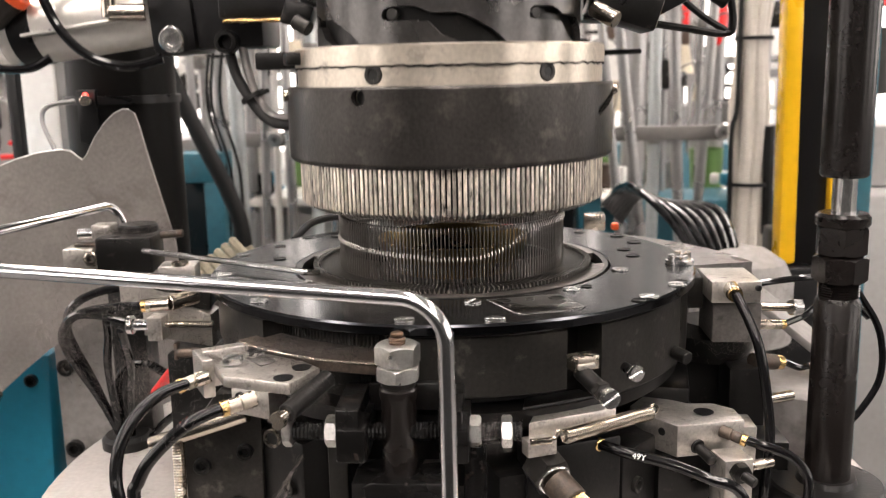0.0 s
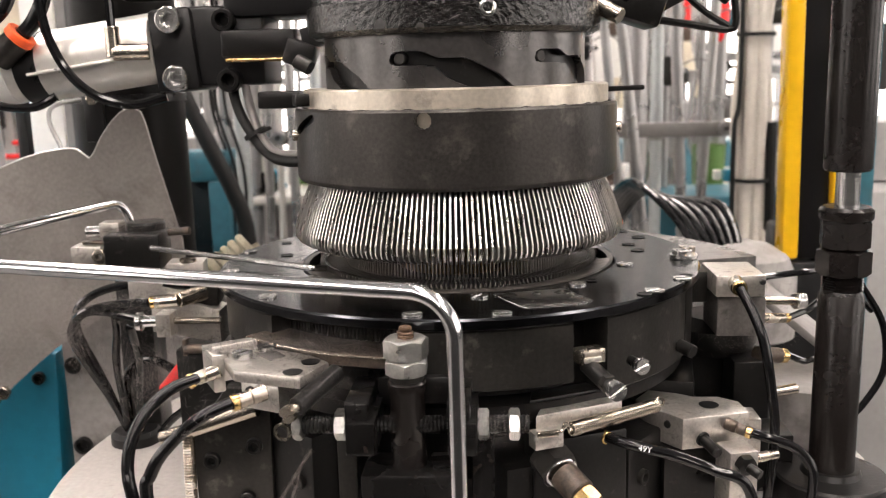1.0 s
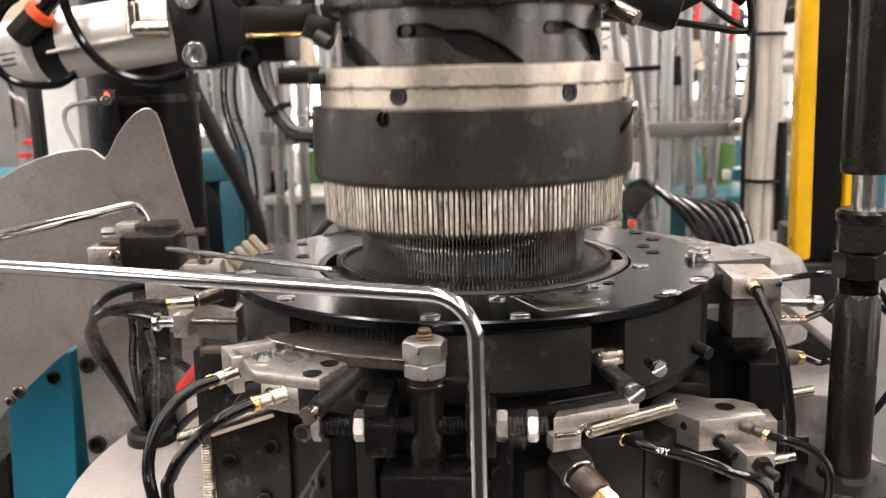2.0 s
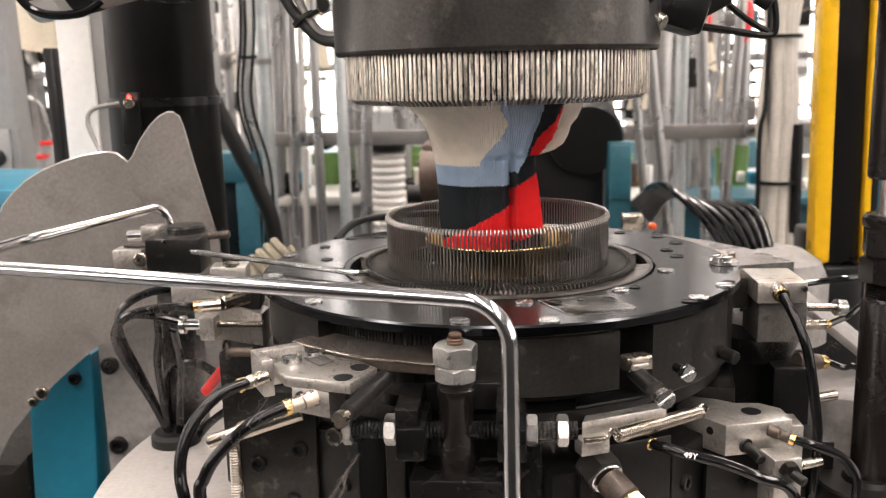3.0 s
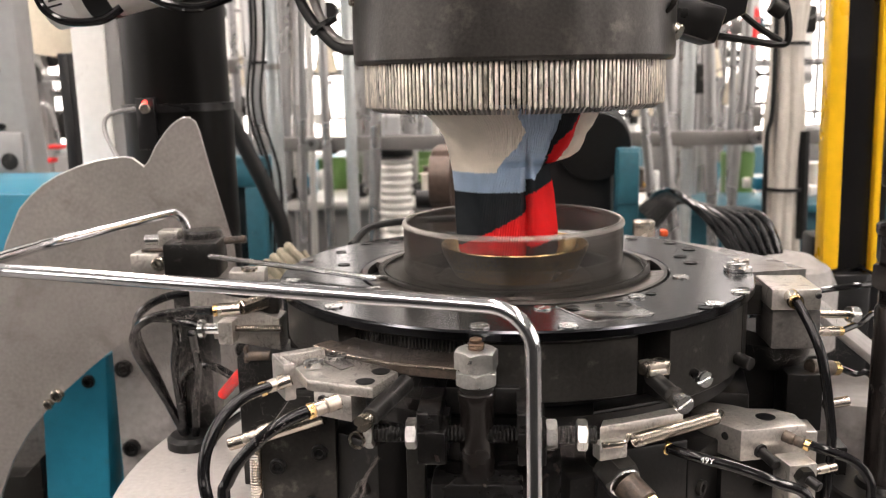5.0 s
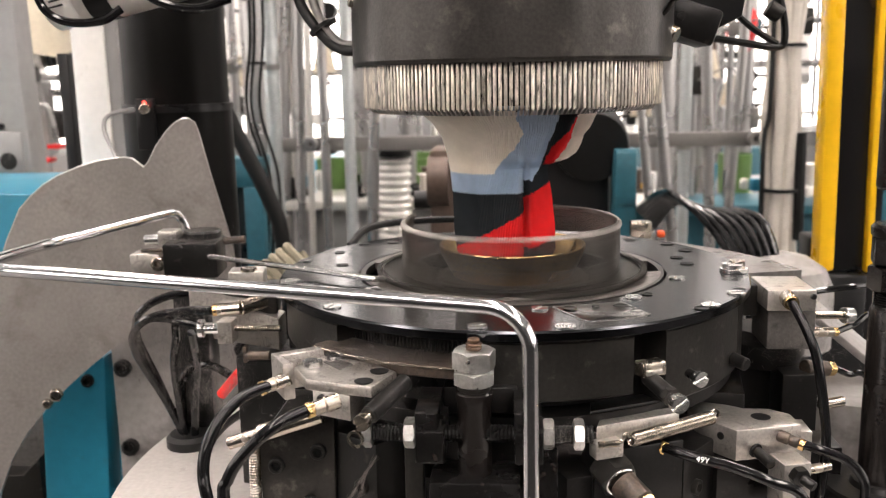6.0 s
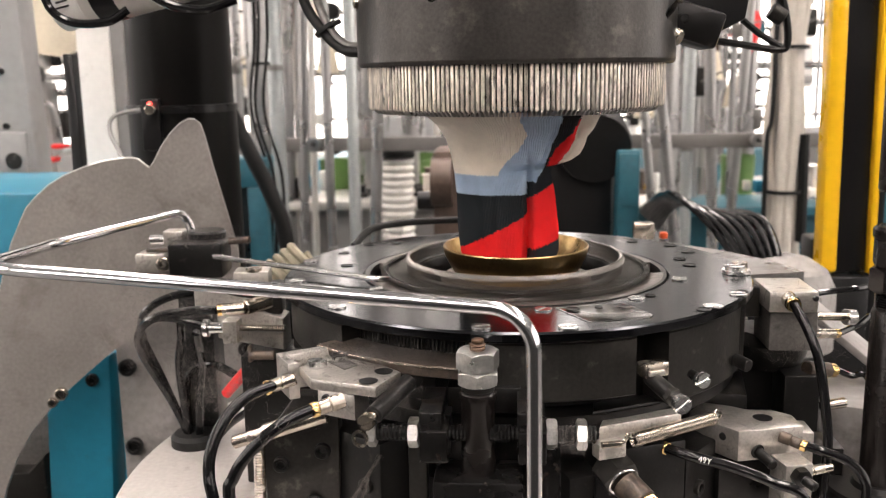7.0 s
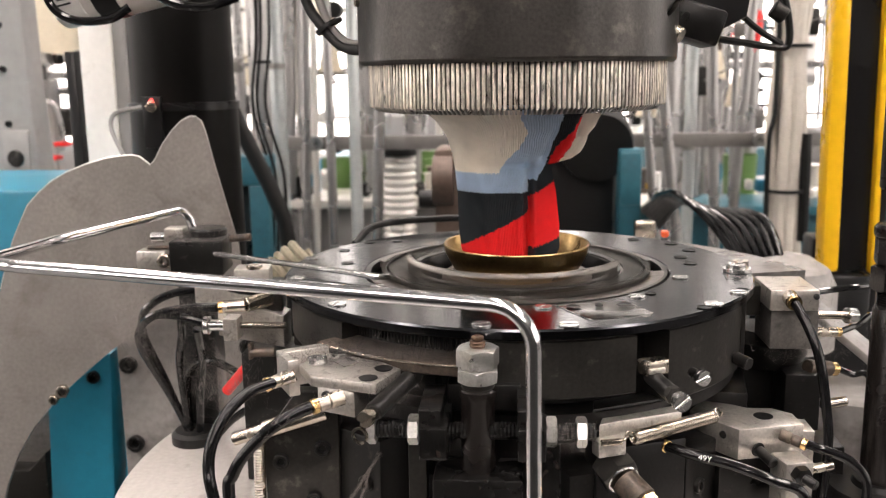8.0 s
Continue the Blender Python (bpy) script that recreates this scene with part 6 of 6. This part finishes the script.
for x, y, w, z, mt in ((-0.17, 0.80, 0.30, -0.075, alu), (0.33, 0.80, 0.26, -0.085, teal_dark), (-0.45, 0.95, 0.40, -0.12, teal_dark), (0.10, 1.0, 0.30, -0.11, alu)):
    t = thing("work_bench", (x, y, FLOOR), "cluttered narrow bench behind the machine", "bench", "rear benches")
    part("top", box((x, y, z), (w, 0.12, 0.012), 0.002), mt, t)
    part("front", box((x, y - 0.03, z - 0.05), (w * 0.96, 0.01, 0.08), 0.002), (grey_machine if x < 0 else teal_dark), t)
    for s in (-1, 1):
        part("leg", box((x + s * w * 0.45, y, (FLOOR + z) / 2), (0.03, 0.05, z - FLOOR - 0.01), 0.002), alu_tube, t)
clut = random.Random(21)
CL = [alu, rubber, grey_machine, teal, white_paint, yellow, brown, cable_white, gunmetal]
for k in range(46):
    x = clut.uniform(-0.42, 0.42)
    y = clut.uniform(0.74, 0.86)
    s = clut.uniform(0.008, 0.022)
    h = clut.uniform(0.010, 0.035)
    m = CL[clut.randrange(len(CL))]
    if k % 3:
        solo("bench_part", box((x, y, -0.068 + h / 2), (s, s, h), 0.002, clut.uniform(0, 90)), m, "small machine part lying on the bench", "part", "bench clutter")
    else:
        solo("bench_spool", lathe([(0, -0.068), (s * 0.7, -0.068), (s * 0.7, -0.064), (s * 0.4, -0.062), (s * 0.4, -0.068 + h), (s * 0.7, -0.066 + h), (0, -0.065 + h)], 16, m=pose(x, y, 0), closed=False), m, "small spool standing on the bench", "spool", "bench clutter")

# teal frame of this machine at the rear left
tf = thing("teal_gantry", (-0.30, 0.50, -0.30), "teal painted steel frame with corner post", "frame")
part("beam", box((-0.278, 0.51, -0.0050), (0.050, 0.04, 0.030), 0.002), teal_dark, tf)
part("post", box((-0.2630, 0.51, -0.160), (0.020, 0.04, 0.28), 0.002), teal_dark, tf)
# Black sheet stands in for the shade below the beam
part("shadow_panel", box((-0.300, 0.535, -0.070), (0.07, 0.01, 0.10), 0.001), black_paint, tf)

# neighbouring knitting machines
def neighbour(x, y, s, turn, hue):
    n = thing("knitting_machine", (x, y, FLOOR), "neighbouring knitting machine with yarn creel and rods", "knitting machine", "rear machines")
    M = pose(x, y, 0, 0, 0, turn)

    def put(nm, b, mt):
        b.transform(M)
        part(nm, b, mt, n)
    put("cabinet", box((0, 0, FLOOR / 2 - 0.08), (0.5 * s, 0.5 * s, abs(FLOOR) - 0.17), 0.01), hue)
    put("bed", rod((0, 0, -0.16), (0, 0, -0.04), 0.16 * s, 28), grey_machine)
    put("head", rod((0, 0, 0.02), (0, 0, 0.16), 0.08 * s, 28), gunmetal)
    put("control_panel", box((0.2 * s, -0.2 * s, 0.14), (0.16, 0.03, 0.22), 0.006), white_paint)
    put("column", rod((-0.18 * s, 0.1, -0.1), (-0.18 * s, 0.1, 0.9), 0.025, 16), black_paint)
    put("creel_beam", box((0, 0, 0.55), (0.9 * s, 0.05, 0.03), 0.004), alu_tube)
    put("shelf", box((0, 0.05, 0.10), (0.8 * s, 0.03, 0.016), 0.003), alu_tube)
    for k in range(7):
        q = -0.4 * s + k * 0.135 * s
        put("creel_rod", rod((q, -0.06 + 0.02 * (k % 3), -0.1), (q, -0.06 + 0.02 * (k % 3), 0.75), 0.008, 10), alu_tube)
        if k % 2:
            put("yarn_cone", lathe([(0, 0), (0.05, 0), (0.026, 0.15), (0, 0.15)], 20, m=pose(q, -0.1, 0.20 + 0.07 * (k % 3)), closed=False), (ivory, red_mat, teal, ivory)[(k // 2) % 4])
        put("guide", box((q + 0.03, -0.08, 0.02 + 0.05 * (k % 4)), (0.03, 0.03, 0.018), 0.004), (black_paint, grey_machine)[k % 2])


neighbour(-0.75, 1.55, 1.0, 10, white_paint)
neighbour(0.05, 1.75, 1.0, -8, grey_machine)
neighbour(0.80, 1.65, 1.0, 14, grey_machine)
neighbour(-0.35, 2.7, 1.1, 0, teal)
neighbour(0.65, 2.9, 1.1, 20, teal_dark)
neighbour(1.9, 2.6, 1.1, 0, teal)
neighbour(-1.7, 2.5, 1.1, 0, teal)

# machine at the rear left: grey upright panel, yarn cone, tensioner and loop
gp = thing("grey_machine_panel", (-0.47, 0.42, FLOOR), "grey cast machine side frame with rounded cut-out", "machine frame")
part("frame", prism([(-0.60, -0.9), (-0.440, -0.9), (-0.4446, 0.005), (-0.4472, 0.0877), (-0.4482, 0.16), (-0.450, 0.30), (-0.60, 0.30)], "y", 0.40, 0.43, 0.003), grey_machine, gp)
part("boss", box((-0.4640, 0.398, 0.022), (0.026, 0.006, 0.046), 0.004, 0, 0, 2), grey_machine, gp, "embossed rectangle with screw")
part("boss_disc", rod((-0.4640, 0.3952, 0.018), (-0.4640, 0.3935, 0.018), 0.008, 20), gunmetal, gp)
for z in (0.05, 0.10, 0.14):
    part("screw", socket_head((-0.470, 0.400, z), 0.003, 0.003, (0, -1, 0)), black_oxide, gp)
yc = thing("yarn_cone", (-0.62, 0.80, 0.10), "ivory yarn cone on a spindle", "yarn cone")
part("cone", lathe([(0, 0), (0.045, 0), (0.026, 0.13), (0, 0.13)], 28, m=pose(-0.640, 0.80, 0.130, 0, 12, 0), closed=False), ivory, yc)
part("spindle", rod((-0.70, 0.80, 0.10), (-0.56, 0.80, 0.13), 0.006, 12), black_paint, yc)
part("bracket", box((-0.68, 0.82, 0.08), (0.05, 0.03, 0.12), 0.004), black_paint, yc)
for k in range(4):
    part("tension_disc", rod((-0.645 + 0.015 * k, 0.78, 0.118), (-0.637 + 0.015 * k, 0.78, 0.119), 0.013 - 0.002 * k, 16), (black_paint, white_paint)[k % 2], yc)
part("mast", box((-0.66, 0.83, -0.43), (0.03, 0.03, 1.04), 0.003), grey_machine, yc)
solo("wire_loop", sweep([(-0.66, 0.70, 0.03), (-0.645, 0.70, 0.060), (-0.615, 0.70, 0.052), (-0.598, 0.70, 0.022), (-0.605, 0.70, -0.01), (-0.635, 0.70, -0.02)], 0.0024, 8), rubber, "black cable loop by the rear machine", "cable")
solo("wire_guide", sweep([(-0.63, 0.74, 0.15), (-0.622, 0.74, 0.075), (-0.60, 0.74, 0.055), (-0.592, 0.74, 0.01)], 0.0026, 8), alu_tube, "bent pale wire guide", "wire guide")
for x, z in ((-0.64, -0.004), (-0.615, -0.012), (-0.60, 0.006)):
    solo("red_tag", box((x, 0.75, z), (0.018, 0.02, 0.006), 0.002), red_mat, "small red machine tag", "tag", "red tags")
rm = thing("cluttered_machine", (-0.70, 0.90, FLOOR), "dark cluttered machine parts on a grey body", "machine")
part("body", box((-0.72, 0.92, -0.48), (0.36, 0.2, 0.94), 0.01), grey_machine, rm)
part("carriage", box((-0.69, 0.86, 0.03), (0.12, 0.06, 0.04), 0.006), gunmetal, rm)
part("rail", box((-0.70, 0.84, 0.075), (0.22, 0.02, 0.012), 0.003), alu_tube, rm)
part("board", box((-0.60, 0.98, 0.12), (0.18, 0.01, 0.10), 0.002), white_paint, rm)
part("red_panel", box((-0.56, 0.93, 0.0), (0.04, 0.02, 0.006), 0.001), red_mat, rm)

# red hanging cone and lamp spots at the rear right
solo("hanging_red_cone", lathe([(0, 0), (0.010, 0), (0.014, 0.05), (0.006, 0.07), (0, 0.07)], 20, m=pose(0.3405, 0.95, 0.115), closed=False), red_mat, "red yarn cone hanging on the creel", "yarn cone")
pt = thing("power_terminal", (0.275, 0.36, -0.30), "dark electric terminal with small signal lights", "terminal")
part("case", box((0.275, 0.37, -0.10), (0.05, 0.03, 0.10), 0.003), gunmetal, pt)
for x, z, m in ((0.236, -0.082, led_red), (0.240, -0.098, led_yellow), (0.248, -0.092, led_red)):
    part("signal_light", rod((x - 0.02, 0.300, z + 0.014), (x - 0.02, 0.292, z + 0.014), 0.0024, 10), m, pt, "glowing signal light")
solo("signal_bracket", box((0.226, 0.312, -0.10), (0.04, 0.016, 0.08), 0.002), gunmetal, "dark bracket with signal lights", "bracket")


# creel stands with guides and tensioners, farther back
cs_rng = random.Random(5)
for x, y in ((-0.42, 1.15), (-0.28, 1.25), (-0.12, 1.18), (0.02, 1.22), (0.17, 1.16), (0.30, 1.28), (0.43, 1.12), (0.56, 1.25), (-0.56, 1.22)):
    c = thing("creel_stand", (x, y, FLOOR), "grey creel stand with dark yarn guides and tension discs", "creel stand", "creel stands")
    part("post", rod((x, y, FLOOR), (x, y, 0.75), 0.012, 12), alu_tube, c)
    part("foot", box((x, y, FLOOR + 0.01), (0.16, 0.16, 0.02), 0.003), grey_machine, c)
    for k in range(9):
        z = -0.16 + 0.062 * k + cs_rng.uniform(-0.015, 0.015)
        s = cs_rng.choice((-1, 1))
        w = cs_rng.uniform(0.03, 0.07)
        part("arm", box((x + s * w / 2, y - 0.012, z), (w, 0.006, 0.006), 0.001), cs_rng.choice((gunmetal, alu_tube, black_paint)), c)
        q = cs_rng.random()
        ex = x + s * w
        if q < 0.4:
            part("tension_disc", rod((ex, y - 0.03, z), (ex, y - 0.004, z), cs_rng.uniform(0.009, 0.017), 16), cs_rng.choice((gunmetal, black_paint, white_paint, grey_machine)), c)
        elif q < 0.75:
            part("guide", box((ex, y - 0.012, z), (0.022, 0.02, cs_rng.uniform(0.012, 0.035)), 0.003), cs_rng.choice((gunmetal, black_paint, grey_machine, brown, teal_dark)), c)
        else:
            part("cone", lathe([(0, z), (0.022, z), (0.012, z + 0.05), (0, z + 0.05)], 16, m=pose(ex, y - 0.02, 0), closed=False), cs_rng.choice((ivory, ivory, red_mat, grey_machine)), c)


# ---- what moves ----
HEAD_Z = [(0.0, 0.0291), (0.1, 0.0235), (0.2, 0.0172), (0.3, 0.0121), (0.4, 0.0115), (1.0, 0.0115), (1.7, 0.0115), (1.8, 0.0125), (2.2, 0.040), (2.6, 0.0690), (2.8, 0.0735), (3.5, 0.0738), (4.5, 0.0733), (6.0, 0.0737), (7.0, 0.0740), (8.0, 0.0737)]
DROP = [(0.0, 0.0), (1.05, 0.0), (1.18, -0.0043), (1.8, -0.0043), (2.2, 0.0), (8.0, 0.0)]
OPEN = [(0.0, 0.0), (0.62, 0.0), (0.78, 1.0), (1.5, 1.0), (1.64, 0.0), (8.0, 0.0)]
SPEED = 330.0


def track(rows, t):
    return float(np.interp(t, [r[0] for r in rows], [r[1] for r in rows]))


def spin(t):
    """Degrees that the needle cylinder has turned."""
    if t < 3.65:
        return 0.0
    if t < 3.95:
        return SPEED * (t - 3.65) ** 2 / 0.6
    return SPEED * (t - 3.80)


def fall_time(a, start, cam_angle=-150.0):
    """When the needle that sits at angle a passes the lowering cam, after start."""
    wait = (cam_angle - a - spin(start)) % 360.0
    return start + wait / SPEED


def motions():
    walk(head, [(t, pose(HX, 0, z)) for t, z in HEAD_Z])
    home = ORIGIN[ac]
    for_arm = []
    for t, z in HEAD_Z:
        swing = max(0.0, (z - 0.0291) / 0.0446)
        near = min(max((z - 0.0115) / 0.03, 0.0), 1.0)
        for_arm.append((t, pose(home.x + 0.002 + 0.005 * near, home.y, home.z + (z - 0.0291) + 0.002 * near - 0.0125 * swing, 0, -5.3 * swing, 0)))
    walk(ac, for_arm)
    times = sorted({t for t, _ in DROP + OPEN})
    for ob in (clamp, jack):
        walk(ob, [(t, pose(0, 0, z)) for t, z in DROP])
    walk(core, [(t, pose(0, 0, 0, 0, 0, z / 0.0043 * 9.0)) for t, z in DROP])
    walk(sleeve, [(t, pose(0, 0, track(DROP, t) + 0.0077 * track(OPEN, t), 0, 0, 19 * track(OPEN, t))) for t in times])
    walk(carrier, [(t, pose(0, 0, track(DROP, t) + 0.0268 * track(OPEN, t))) for t in times])
    for ob, base in blades:
        walk(ob, [(t, base @ pose(0, 0, 0, -20.0 * w, 0, 0)) for t, w in OPEN])
    low = Vector(SOCK_HOME) - Vector((0, 0, 0.090))
    walk(sock, [(0.0, pose(*low)), (1.7, pose(*low)), (2.2, pose(SOCK_HOME.x, SOCK_HOME.y, SOCK_HOME.z - 0.036)), (2.6, pose(SOCK_HOME.x, SOCK_HOME.y, SOCK_HOME.z - 0.005)), (2.8, pose(*SOCK_HOME)), (8.0, pose(*SOCK_HOME))])
    turns = [(0.0, 0.0), (3.6, 0.0)] + [(3.65 + k / 15.0, spin(3.65 + k / 15.0)) for k in range(65)] + [(8.0, spin(8.0))]
    walk(ncyl, [(t, pose(0, 0, -0.10, 0, 0, w)) for t, w in turns])
    for a, base, ob, la in needles:
        t1 = fall_time(a, 5.86)
        t2 = max(fall_time(a, 7.05), t1 + 0.1)
        rows = [(0.0, 0.0), (t1, 0.0), (t1 + 0.04, -0.0158)]
        if t2 + 0.04 < 8.0:
            rows += [(t2, -0.0158), (t2 + 0.04, -0.0236)]
            t3 = t2 + 60.0 / SPEED
            if 7.53 < t3 and t3 + 0.03 < 8.0:
                rows += [(t3, -0.0236), (t3 + 0.03, -0.0158)]
        rows += [(8.0, rows[-1][1])]
        walk(ob, [(t, base @ pose(0, 0, z)) for t, z in rows])
        w = track(WAVE, a)
        walk(la, [(0.0, pose(0, 0, w)), (1.8, pose(0, 0, w)), (2.6, pose(0, 0, 0.0225)), (8.0, pose(0, 0, 0.0225))])


motions()
